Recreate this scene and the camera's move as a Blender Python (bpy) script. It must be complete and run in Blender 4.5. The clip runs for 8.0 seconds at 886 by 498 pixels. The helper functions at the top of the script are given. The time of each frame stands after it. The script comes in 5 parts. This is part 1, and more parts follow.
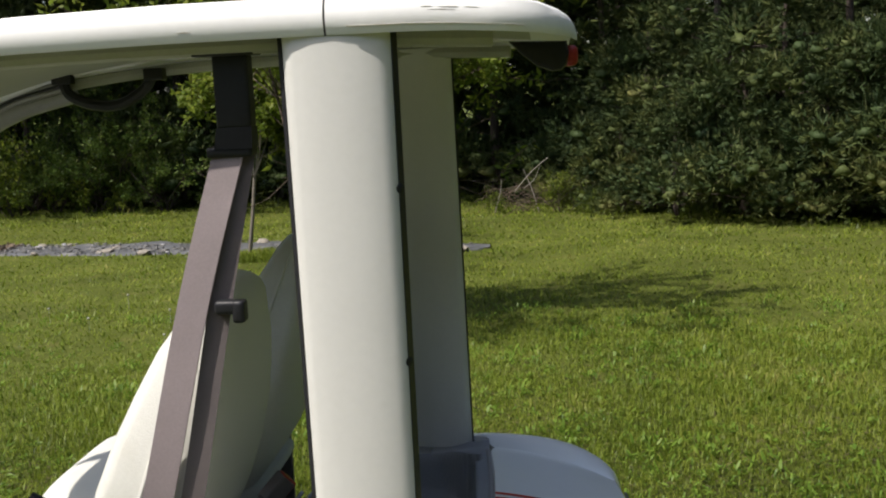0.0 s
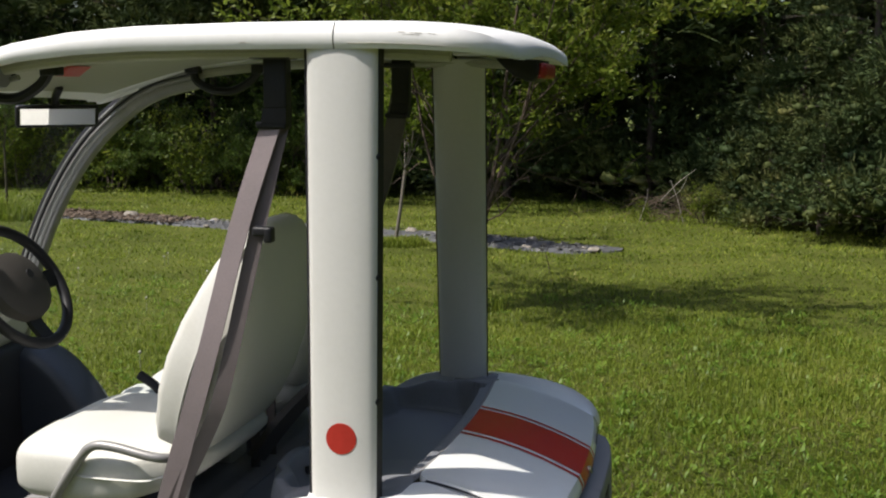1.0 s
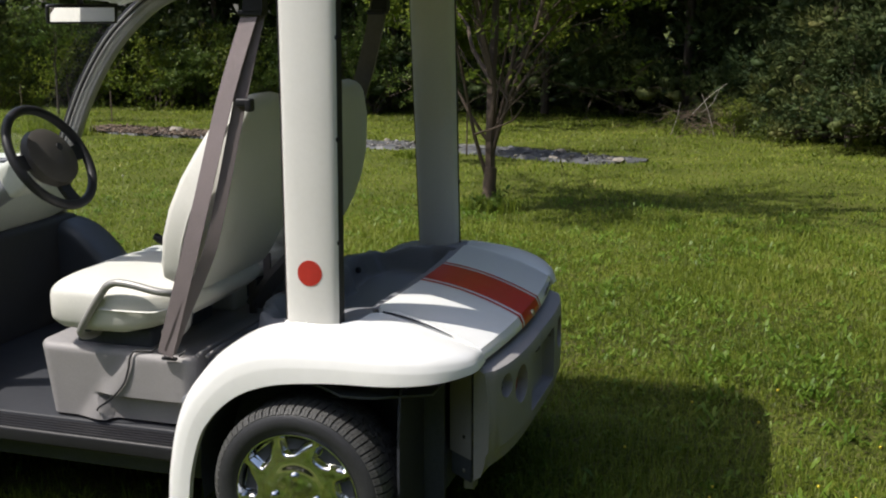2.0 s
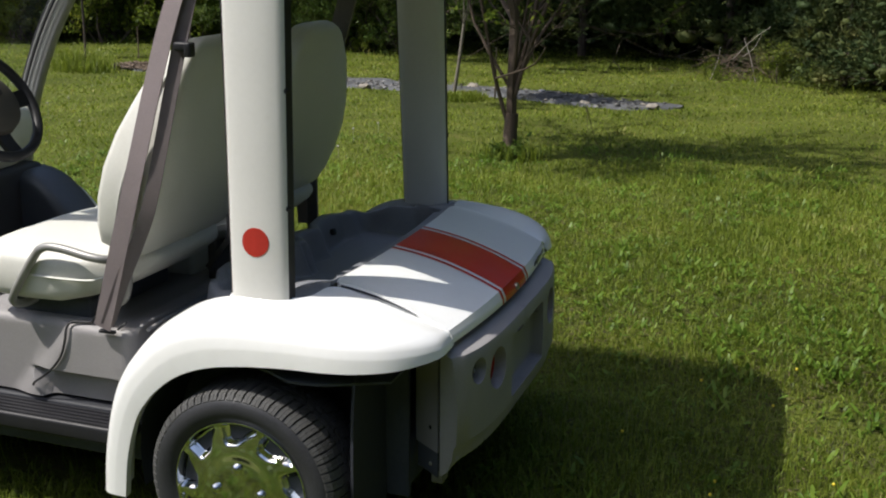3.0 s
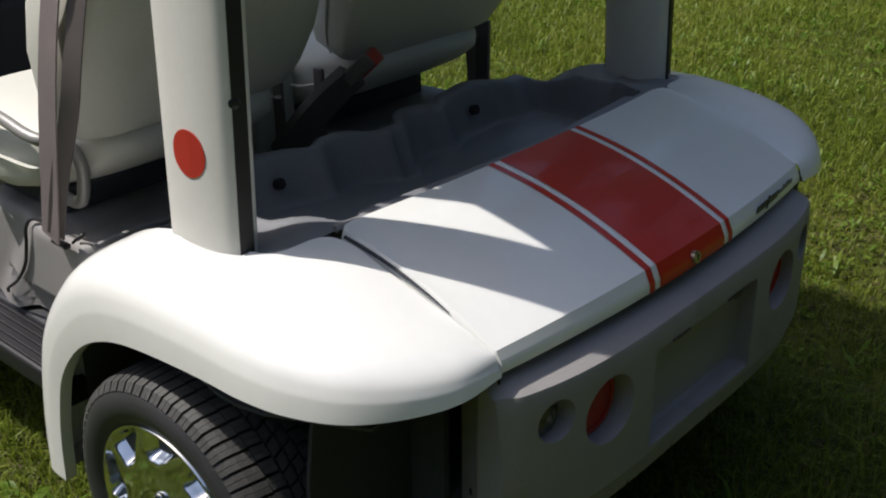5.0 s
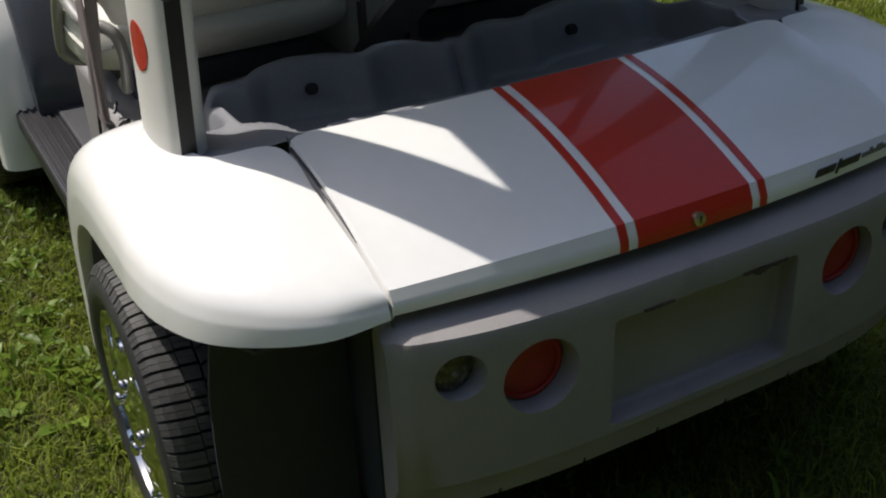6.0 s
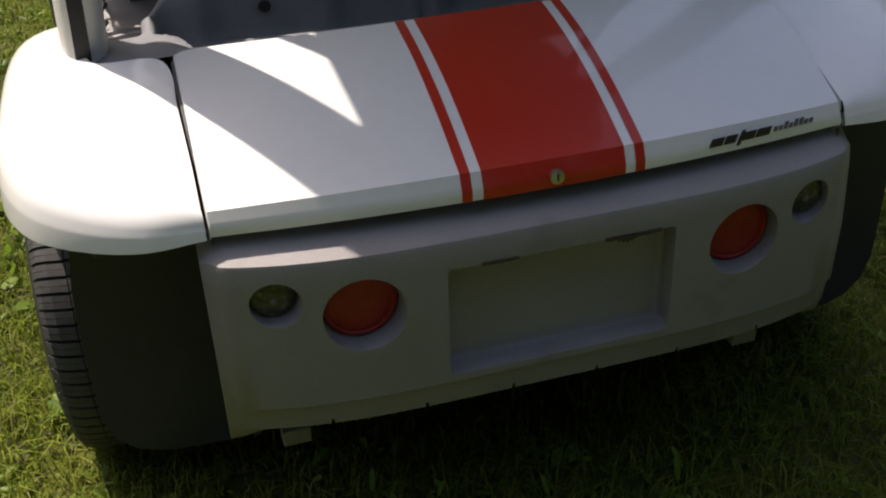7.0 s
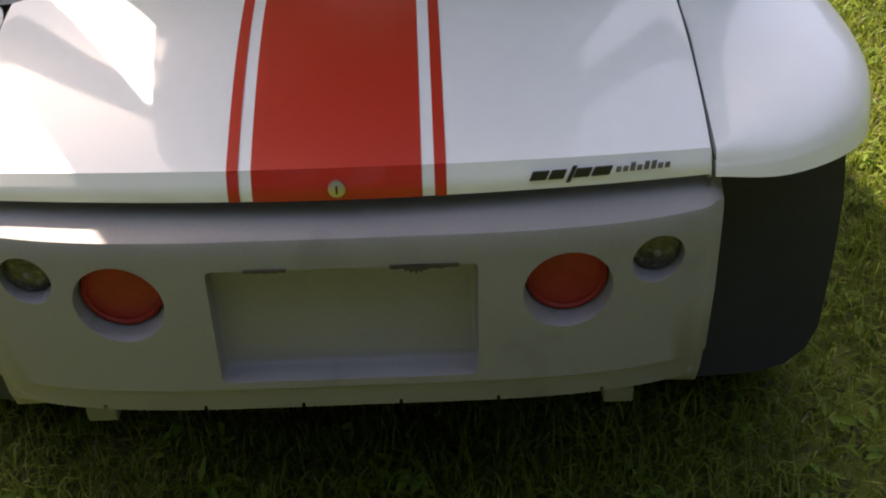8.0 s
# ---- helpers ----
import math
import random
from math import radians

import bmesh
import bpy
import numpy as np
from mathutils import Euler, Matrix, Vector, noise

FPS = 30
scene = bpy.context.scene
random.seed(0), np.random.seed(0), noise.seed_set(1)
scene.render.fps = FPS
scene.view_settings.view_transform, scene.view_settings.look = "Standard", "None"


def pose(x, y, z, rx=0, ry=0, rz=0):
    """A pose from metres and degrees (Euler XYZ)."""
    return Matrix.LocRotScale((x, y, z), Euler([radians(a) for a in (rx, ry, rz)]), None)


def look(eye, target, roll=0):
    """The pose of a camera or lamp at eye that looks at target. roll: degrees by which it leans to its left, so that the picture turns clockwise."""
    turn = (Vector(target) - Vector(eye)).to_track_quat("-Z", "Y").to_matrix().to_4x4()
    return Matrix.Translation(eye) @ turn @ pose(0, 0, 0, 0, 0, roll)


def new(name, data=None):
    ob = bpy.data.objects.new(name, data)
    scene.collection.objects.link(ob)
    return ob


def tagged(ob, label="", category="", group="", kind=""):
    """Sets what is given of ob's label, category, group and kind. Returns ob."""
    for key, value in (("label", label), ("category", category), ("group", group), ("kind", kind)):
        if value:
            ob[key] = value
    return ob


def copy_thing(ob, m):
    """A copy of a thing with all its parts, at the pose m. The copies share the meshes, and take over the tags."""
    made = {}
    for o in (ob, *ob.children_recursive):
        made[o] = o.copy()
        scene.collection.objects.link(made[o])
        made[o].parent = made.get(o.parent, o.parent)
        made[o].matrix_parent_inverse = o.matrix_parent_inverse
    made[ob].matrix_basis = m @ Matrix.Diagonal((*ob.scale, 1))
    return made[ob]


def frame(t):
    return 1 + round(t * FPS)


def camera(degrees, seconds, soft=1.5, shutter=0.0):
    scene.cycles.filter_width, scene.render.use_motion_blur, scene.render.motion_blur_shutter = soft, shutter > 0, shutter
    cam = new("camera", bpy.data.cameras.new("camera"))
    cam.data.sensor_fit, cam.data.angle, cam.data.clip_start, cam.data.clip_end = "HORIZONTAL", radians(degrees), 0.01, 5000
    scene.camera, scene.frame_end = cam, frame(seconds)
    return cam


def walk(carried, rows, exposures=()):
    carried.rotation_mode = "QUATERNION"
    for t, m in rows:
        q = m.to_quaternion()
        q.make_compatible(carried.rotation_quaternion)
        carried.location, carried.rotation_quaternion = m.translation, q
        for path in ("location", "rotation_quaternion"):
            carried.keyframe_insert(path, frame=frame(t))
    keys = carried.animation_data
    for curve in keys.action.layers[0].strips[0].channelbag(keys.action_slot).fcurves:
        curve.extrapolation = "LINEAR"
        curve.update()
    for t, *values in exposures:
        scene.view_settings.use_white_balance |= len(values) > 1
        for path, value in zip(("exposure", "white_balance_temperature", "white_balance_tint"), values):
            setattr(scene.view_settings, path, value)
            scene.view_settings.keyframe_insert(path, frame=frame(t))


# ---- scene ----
cam = camera(43.78, 8.0, soft=2.0)
PATH = [
    (0.0, pose(0.3242, -2.2048, 1.6590, 81.305, 2.686, 5.088)),
    (0.3, pose(0.4305, -2.3996, 1.6438, 79.188, 2.815, 7.040)),
    (0.5, pose(0.5729, -2.5403, 1.6375, 80.114, 2.124, 8.780)),
    (0.8, pose(0.7570, -2.7388, 1.6359, 80.852, 0.631, 13.189)),
    (1.0, pose(0.8456, -2.8548, 1.6486, 81.724, -0.335, 14.549)),
    (1.3, pose(0.9170, -3.0453, 1.6092, 80.763, -0.981, 15.156)),
    (1.5, pose(0.9805, -3.1182, 1.5836, 78.449, -1.038, 14.918)),
    (1.8, pose(1.1135, -3.2071, 1.5816, 77.888, 0.177, 15.285)),
    (2.0, pose(1.2415, -3.2840, 1.5707, 77.761, 0.143, 17.197)),
    (2.2, pose(1.3428, -3.2660, 1.5526, 76.382, -0.738, 18.796)),
    (3.3, pose(1.2884, -2.6203, 1.5617, 74.674, -0.116, 19.759)),
    (3.5, pose(1.2773, -2.4342, 1.5461, 74.995, 0.026, 20.130)),
    (4.0, pose(1.2043, -2.0323, 1.5976, 75.468, 0.614, 25.102)),
    (4.2, pose(1.1599, -1.9211, 1.5442, 73.647, 0.807, 29.122)),
    (4.5, pose(1.1531, -1.7725, 1.4895, 68.834, 1.232, 31.596)),
    (4.7, pose(1.1779, -1.6121, 1.4600, 66.738, 0.980, 34.138)),
    (5.0, pose(1.2773, -1.4608, 1.4242, 64.299, 0.498, 41.522)),
    (5.2, pose(1.3207, -1.3629, 1.4056, 63.214, 1.533, 43.640)),
    (6.3, pose(1.6064, -0.8014, 1.3600, 58.055, 2.461, 66.063)),
    (6.5, pose(1.6509, -0.7243, 1.3981, 56.251, 3.247, 67.790)),
    (6.8, pose(1.7028, -0.5825, 1.3974, 56.553, 4.298, 71.153)),
    (7.0, pose(1.7008, -0.4884, 1.3594, 56.858, 1.834, 73.266)),
    (7.2, pose(1.6857, -0.3860, 1.3706, 55.650, -0.193, 74.654)),
    (7.5, pose(1.6598, -0.2243, 1.3739, 55.402, 1.246, 76.457)),
    (8.0, pose(1.6286, 0.1046, 1.3285, 54.800, 1.181, 88.181)),
]
walk(cam, PATH, exposures=[(0,.38,6600,11),(.5,.29,6550,11),(2,.31,6500,11),(3.5,.28,6400,10),(4.5,.18,6450,10.5),(5,0.02,6500,11),(6.5,.16,6800,14),(7,.5,7200,17),(7.5,1.22,7700,17),(8,1.5,7900,18)])

# ---- light ----
SUN_AZ, SUN_EL = radians(32.4), radians(58.8)
to_sun = Vector((-math.cos(SUN_AZ) * math.cos(SUN_EL), -math.sin(SUN_AZ) * math.cos(SUN_EL), math.sin(SUN_EL)))
world = bpy.data.worlds.new("world")
scene.world = world
world.use_nodes = True
sky = world.node_tree.nodes.new("ShaderNodeTexSky")
sky.sky_type = "NISHITA"
sky.sun_disc = False
sky.dust_density = 2.5
sky.sun_elevation = SUN_EL
sky.sun_rotation = math.atan2(to_sun.x, to_sun.y)
world.node_tree.links.new(sky.outputs[0], world.node_tree.nodes["Background"].inputs[0])
world.node_tree.nodes["Background"].inputs[1].default_value = 0.15
sun = new("sun", bpy.data.lights.new("sun", "SUN"))
sun.data.energy = 4.2
sun.data.angle = radians(0.55)
sun.data.color = (1.0, 0.95, 0.87)
sun.matrix_world = look(to_sun * 20, (0, 0, 0))


# ---- materials ----
def shader(name):
    m = bpy.data.materials.new(name)
    m.use_nodes = True
    return m, m.node_tree.nodes, m.node_tree.links, m.node_tree.nodes["Principled BSDF"]


def scaled(c, k):
    return (min(1, c[0] * k), min(1, c[1] * k), min(1, c[2] * k), 1)


def surface(name, base, rough=0.5, metal=0.0, vary=0.1, scale=6.0, fine=90.0, bump=0.0, bump_scale=400.0, coat=0.0, coat_rough=0.15, stain=None, spec=0.5):
    """A surface whose colour and roughness vary broadly and finely, with a fine relief and, if wanted, stains."""
    m, n, l, b = shader(name)
    co = n.new("ShaderNodeTexCoord")
    broad, grain = n.new("ShaderNodeTexNoise"), n.new("ShaderNodeTexNoise")
    for t, s in ((broad, scale), (grain, fine)):
        t.inputs["Scale"].default_value = s
        t.inputs["Detail"].default_value = 5
        l.new(co.outputs["Object"], t.inputs["Vector"])
    both = n.new("ShaderNodeMath")
    both.operation = "ADD"
    l.new(broad.outputs[0], both.inputs[0])
    l.new(grain.outputs[0], both.inputs[1])
    fac = n.new("ShaderNodeMapRange")
    fac.inputs[1].default_value, fac.inputs[2].default_value = 0.6, 1.4
    l.new(both.outputs[0], fac.inputs[0])
    mix = n.new("ShaderNodeMixRGB")
    mix.inputs[1].default_value, mix.inputs[2].default_value = scaled(base, 1 - vary), scaled(base, 1 + vary)
    l.new(fac.outputs[0], mix.inputs[0])
    out = mix.outputs[0]
    if stain:
        spots = n.new("ShaderNodeTexNoise")
        spots.inputs["Scale"].default_value, spots.inputs["Detail"].default_value = stain[1], 8
        l.new(co.outputs["Object"], spots.inputs["Vector"])
        cut = n.new("ShaderNodeMapRange")
        cut.inputs[1].default_value, cut.inputs[2].default_value = stain[2], stain[2] + 0.12
        cut.inputs[4].default_value = stain[3]
        l.new(spots.outputs[0], cut.inputs[0])
        over = n.new("ShaderNodeMixRGB")
        over.inputs[2].default_value = (*stain[0], 1)
        l.new(cut.outputs[0], over.inputs[0])
        l.new(out, over.inputs[1])
        out = over.outputs[0]
    l.new(out, b.inputs["Base Color"])
    rr = n.new("ShaderNodeMapRange")
    rr.inputs[1].default_value, rr.inputs[2].default_value = 0.6, 1.4
    rr.inputs[3].default_value, rr.inputs[4].default_value = rough * 0.82, min(1, rough * 1.18)
    l.new(both.outputs[0], rr.inputs[0])
    l.new(rr.outputs[0], b.inputs["Roughness"])
    b.inputs["Metallic"].default_value = metal
    b.inputs["Specular IOR Level"].default_value = spec
    b.inputs["Coat Weight"].default_value = coat
    b.inputs["Coat Roughness"].default_value = coat_rough
    if bump:
        t = n.new("ShaderNodeTexNoise")
        t.inputs["Scale"].default_value, t.inputs["Detail"].default_value = bump_scale, 3
        l.new(co.outputs["Object"], t.inputs["Vector"])
        bp = n.new("ShaderNodeBump")
        bp.inputs["Strength"].default_value, bp.inputs["Distance"].default_value = bump, 0.002
        l.new(t.outputs[0], bp.inputs["Height"])
        l.new(bp.outputs[0], b.inputs["Normal"])
    return m


def foliage(name, stops, through_light=0.35, rough=0.5, own=0.58, patches=0.9):
    """Leaves: each its own shade, some light passing through."""
    m, n, l, b = shader(name)
    geo = n.new("ShaderNodeNewGeometry")
    ramp = n.new("ShaderNodeValToRGB")
    e = ramp.color_ramp.elements
    e[0].position, e[0].color = stops[0][0], (*stops[0][1], 1)
    e[1].position, e[1].color = stops[-1][0], (*stops[-1][1], 1)
    for p, c in stops[1:-1]:
        k = e.new(p)
        k.color = (*c, 1)
    co = n.new("ShaderNodeTexCoord")
    patch = n.new("ShaderNodeTexNoise")
    patch.inputs["Scale"].default_value, patch.inputs["Detail"].default_value = patches, 4
    l.new(co.outputs["Object"], patch.inputs["Vector"])
    blend = n.new("ShaderNodeMath")
    blend.operation = "MULTIPLY_ADD"
    blend.inputs[1].default_value = own
    half = n.new("ShaderNodeMath")
    half.operation = "MULTIPLY"
    half.inputs[1].default_value = 1 - own
    wide = n.new("ShaderNodeMapRange")
    wide.inputs[1].default_value, wide.inputs[2].default_value = 0.3, 0.7
    l.new(patch.outputs[0], wide.inputs[0])
    l.new(wide.outputs[0], half.inputs[0])
    l.new(geo.outputs["Random Per Island"], blend.inputs[0])
    l.new(half.outputs[0], blend.inputs[2])
    l.new(blend.outputs[0], ramp.inputs[0])
    l.new(ramp.outputs[0], b.inputs["Base Color"])
    b.inputs["Roughness"].default_value = rough
    b.inputs["Specular IOR Level"].default_value = 0.2
    tr = n.new("ShaderNodeBsdfTranslucent")
    l.new(ramp.outputs[0], tr.inputs[0])
    mix = n.new("ShaderNodeMixShader")
    mix.inputs[0].default_value = through_light
    l.new(b.outputs[0], mix.inputs[1])
    l.new(tr.outputs[0], mix.inputs[2])
    l.new(mix.outputs[0], n["Material Output"].inputs[0])
    return m


WHITE = surface("white_paint", (0.87, 0.875, 0.86), 0.38, vary=0.025, scale=3, fine=40, coat=0.7, coat_rough=0.06, stain=((0.6, 0.58, 0.5), 14, 0.7, 0.03))
ROOFWHITE = surface("roof_paint", (0.86, 0.86, 0.84), 0.42, vary=0.04, scale=4, fine=60, stain=((0.42, 0.4, 0.34), 22, 0.66, 0.35))
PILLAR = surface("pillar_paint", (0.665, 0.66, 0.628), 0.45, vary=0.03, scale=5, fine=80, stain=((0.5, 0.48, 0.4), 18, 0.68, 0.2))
LINING = surface("roof_lining", (0.4, 0.4, 0.325), 0.6, vary=0.08, scale=5)
RED = surface("red_vinyl_film", (0.55, 0.026, 0.011), 0.4, vary=0.06, scale=6, coat=0.45, coat_rough=0.07, spec=0.3)
DOTRED = surface("red_reflector_film", (0.42, 0.03, 0.02), 0.45, vary=0.08, scale=60)
GREY = surface("grey_moulded_plastic", (0.27, 0.259, 0.26), 0.55, vary=0.09, scale=9, fine=200, bump=0.25, bump_scale=700, stain=((0.17, 0.165, 0.17), 10, 0.62, 0.4))
FOOT = surface("dark_floor_plastic", (0.026, 0.028, 0.034), 0.6, vary=0.2, scale=8, fine=150, bump=0.3, bump_scale=500)
KICK = surface("footwell_plastic", (0.05, 0.056, 0.07), 0.38, vary=0.15, scale=8, fine=150, bump=0.2, bump_scale=500)
TRAY = surface("slate_moulded_plastic", (0.215, 0.222, 0.248), 0.42, vary=0.12, scale=8, fine=200, bump=0.3, bump_scale=600, stain=((0.27, 0.27, 0.27), 9, 0.6, 0.35))
VINYL = surface("cream_vinyl", (0.63, 0.625, 0.575), 0.5, vary=0.05, scale=7, fine=150, bump=0.35, bump_scale=350, stain=((0.5, 0.48, 0.4), 8, 0.64, 0.25))
CREAM = surface("cream_dash_plastic", (0.6, 0.62, 0.58), 0.5, vary=0.06, scale=7, bump=0.2, bump_scale=500)
WEB = surface("mauve_webbing", (0.235, 0.195, 0.2), 0.75, vary=0.14, scale=10, fine=260, bump=0.6, bump_scale=900)
# The same mauve webbing, darkened so the colour carries the strand's shade.
WEBSHADE = surface("shaded_webbing", (0.15, 0.125, 0.125), 0.8, vary=0.14, scale=10, fine=260, bump=0.6, bump_scale=900)
BLACK = surface("black_plastic", (0.02, 0.02, 0.023), 0.45, vary=0.2, scale=12, bump=0.2, spec=0.3)
MATT = surface("black_liner", (0.07, 0.077, 0.095), 0.7, vary=0.25, scale=8, spec=0.3)
FLAP = surface("flap_rubber", (0.038, 0.041, 0.052), 0.5, vary=0.2, scale=6, fine=60, spec=0.35)
RUBBER = surface("tyre_rubber", (0.036, 0.037, 0.041), 0.42, vary=0.25, scale=14, fine=160, bump=0.4, bump_scale=350, stain=((0.035, 0.033, 0.03), 16, 0.64, 0.35), spec=0.35)
TREAD = surface("dusty_tread_rubber", (0.07, 0.07, 0.069), 0.6, vary=0.3, scale=20, fine=160, bump=0.3, bump_scale=350, spec=0.35)
CHROME = surface("chrome", (0.72, 0.73, 0.72), 0.07, metal=1, vary=0.02, scale=30)
STEEL = surface("steel_tube", (0.3, 0.295, 0.285), 0.4, metal=0.3, vary=0.08, scale=14)
BRASS = surface("lock_metal", (0.5, 0.46, 0.36), 0.35, metal=1, vary=0.1, scale=60)
LENS = surface("red_lamp_lens", (0.33, 0.03, 0.022), 0.42, vary=0.22, scale=40, fine=220, coat=0.12, spec=0.25, bump=0.5, bump_scale=260)
CLEAR = surface("smoked_lamp_lens", (0.055, 0.052, 0.045), 0.22, vary=0.6, scale=90, coat=0.3, spec=0.35, stain=((0.2, 0.19, 0.16), 70, 0.56, 0.7))
MARK = surface("black_print", (0.02, 0.02, 0.025), 0.4, vary=0.1)
MARKGREY = surface("grey_print", (0.16, 0.16, 0.17), 0.4, vary=0.1)
TAB = surface("pale_plastic", (0.22, 0.22, 0.185), 0.6, vary=0.1, scale=30)
BARK = surface("bark", (0.07, 0.052, 0.042), 0.9, vary=0.35, scale=9, fine=60, bump=1.0, bump_scale=60)
PALEWOOD = surface("weathered_wood", (0.33, 0.3, 0.26), 0.85, vary=0.25, scale=9, fine=60)
TWIG = surface("dry_twigs", (0.13, 0.095, 0.068), 0.9, vary=0.35, scale=5)
ROCK = surface("field_stone", (0.24, 0.215, 0.18), 0.9, vary=0.35, scale=7, fine=40, bump=1.0, bump_scale=60)
SLATE = surface("grey_stone", (0.27, 0.27, 0.28), 0.85, vary=0.3, scale=7, fine=40, bump=1.0, bump_scale=60)
FABRIC = surface("weed_fabric", (0.088, 0.092, 0.098), 0.6, vary=0.4, scale=3.5, fine=25, bump=0.8, bump_scale=30, stain=((0.26, 0.25, 0.23), 5.0, 0.55, 0.6))
CHIP = surface("pale_gravel", (0.2, 0.195, 0.185), 0.9, vary=0.5, scale=9, fine=40)
SCUFF = surface("scuff", (0.4, 0.37, 0.32), 0.8, vary=0.3, scale=60)
HUBPAD = surface("dark_vinyl", (0.07, 0.063, 0.058), 0.55, vary=0.15, scale=30, bump=0.3)
SOIL = surface("lawn_thatch", (0.072, 0.087, 0.016), 0.95, vary=0.45, scale=0.9, fine=22, bump=1.0, bump_scale=50, stain=((0.115, 0.112, 0.034), 4.0, 0.56, 0.5), spec=0.1)
BLADE = foliage("grass_blades", ((0.1, (0.065, 0.104, 0.013)), (0.42, (0.15, 0.205, 0.022)), (0.76, (0.215, 0.262, 0.036)), (0.97, (0.34, 0.3, 0.09))), 0.42, 0.45)
STRAW = foliage("dead_thatch", ((0.2, (0.034, 0.036, 0.013)), (0.6, (0.064, 0.061, 0.024)), (0.95, (0.16, 0.135, 0.06))), 0.15, 0.75, 0.75)
WEED = foliage("weed_leaves", ((0.2, (0.08, 0.15, 0.017)), (0.6, (0.15, 0.24, 0.03)), (0.95, (0.23, 0.30, 0.05))), 0.4, 0.4)
NEEDLE = foliage("conifer_needles", ((0.1, (0.02, 0.039, 0.015)), (0.45, (0.046, 0.071, 0.023)), (0.75, (0.098, 0.117, 0.034)), (0.95, (0.15, 0.148, 0.048))), 0.16, 0.65, 0.28, 1.5)
LEAF = foliage("light_green_leaves", ((0.15, (0.09, 0.14, 0.018)), (0.55, (0.17, 0.225, 0.03)), (0.95, (0.29, 0.31, 0.05))), 0.55, 0.45)
SHOOT = foliage("pale_shoots", ((0.2, (0.13, 0.15, 0.06)), (0.9, (0.26, 0.26, 0.12))), 0.3, 0.6)
GREYBARK = surface("grey_bark", (0.17, 0.15, 0.125), 0.9, vary=0.35, scale=9, fine=60, bump=1.0, bump_scale=60)
TREEBARK = surface("brown_bark", (0.09, 0.064, 0.047), 0.9, vary=0.35, scale=9, fine=60, bump=1.0, bump_scale=60)
SHRUB = foliage("shrub_leaves", ((0.15, (0.056, 0.103, 0.022)), (0.55, (0.12, 0.185, 0.035)), (0.97, (0.24, 0.285, 0.066))), 0.38, 0.38)
FLOWER = surface("yellow_petals", (0.7, 0.55, 0.03), 0.6, vary=0.2, scale=80)
CLOCK = surface("dandelion_down", (0.36, 0.36, 0.3), 0.9, vary=0.1, scale=80)
_m, _n, _l, MIRB = shader("mirror_glass")
MIRB.inputs["Metallic"].default_value, MIRB.inputs["Roughness"].default_value = 1.0, 0.01
MIRB.inputs["Base Color"].default_value = (0.85, 0.86, 0.87, 1)
MIRROR = _m


def clear_sheet(name, tint, gloss):
    """A thin clear sheet: most light goes straight on, a little is mirrored."""
    m, n, l, b = shader(name)
    n.remove(b)
    clear, shine, mix = n.new("ShaderNodeBsdfTransparent"), n.new("ShaderNodeBsdfGlossy"), n.new("ShaderNodeMixShader")
    clear.inputs[0].default_value = (*tint, 1)
    shine.inputs["Roughness"].default_value = gloss
    mix.inputs[0].default_value = 0.045
    l.new(clear.outputs[0], mix.inputs[1])
    l.new(shine.outputs[0], mix.inputs[2])
    l.new(mix.outputs[0], n["Material Output"].inputs[0])
    return m


SCREEN = clear_sheet("clear_acrylic", (0.96, 0.985, 0.97), 0.03)
SMOKE = surface("buckle_plastic", (0.12, 0.106, 0.103), 0.5, vary=0.15, scale=30)


# ---- mesh helpers ----
def part(name, bm, material, parent=None, label="", smooth=True, angle=40):
    bmesh.ops.recalc_face_normals(bm, faces=bm.faces)
    me = bpy.data.meshes.new(name)
    bm.to_mesh(me)
    bm.free()
    me.materials.append(material)
    if smooth:
        me.shade_smooth()
        me.set_sharp_from_angle(angle=radians(angle))
    ob = new(name, me)
    ob.parent = parent
    return tagged(ob, label)


def curve_through(points, n):
    """n places along a smooth line through the points."""
    p = [Vector(q) for q in points]
    p = [2 * p[0] - p[1]] + p + [2 * p[-1] - p[-2]]
    out = []
    for i in range(n):
        s = i / (n - 1) * (len(p) - 3)
        k = min(int(s), len(p) - 4)
        t = s - k
        a, b, c, d = p[k:k + 4]
        out.append(0.5 * (2 * b + (c - a) * t + (2 * a - 5 * b + 4 * c - d) * t * t + (3 * b - a - 3 * c + d) * t ** 3))
    return out


def loft(rings, closed=True, caps=True, bm=None):
    bm = bm or bmesh.new()
    rows = [[bm.verts.new(p) for p in r] for r in rings]
    m = len(rows[0])
    for a, b in zip(rows, rows[1:]):
        for j in range(m if closed else m - 1):
            q = (a[j], a[(j + 1) % m], b[(j + 1) % m], b[j])
            if len({v.co.to_tuple(6) for v in q}) >= 3:
                try:
                    bm.faces.new(q)
                except ValueError:
                    pass
    if caps and closed:
        bm.faces.new(rows[0])
        bm.faces.new(rows[-1])
    return bm


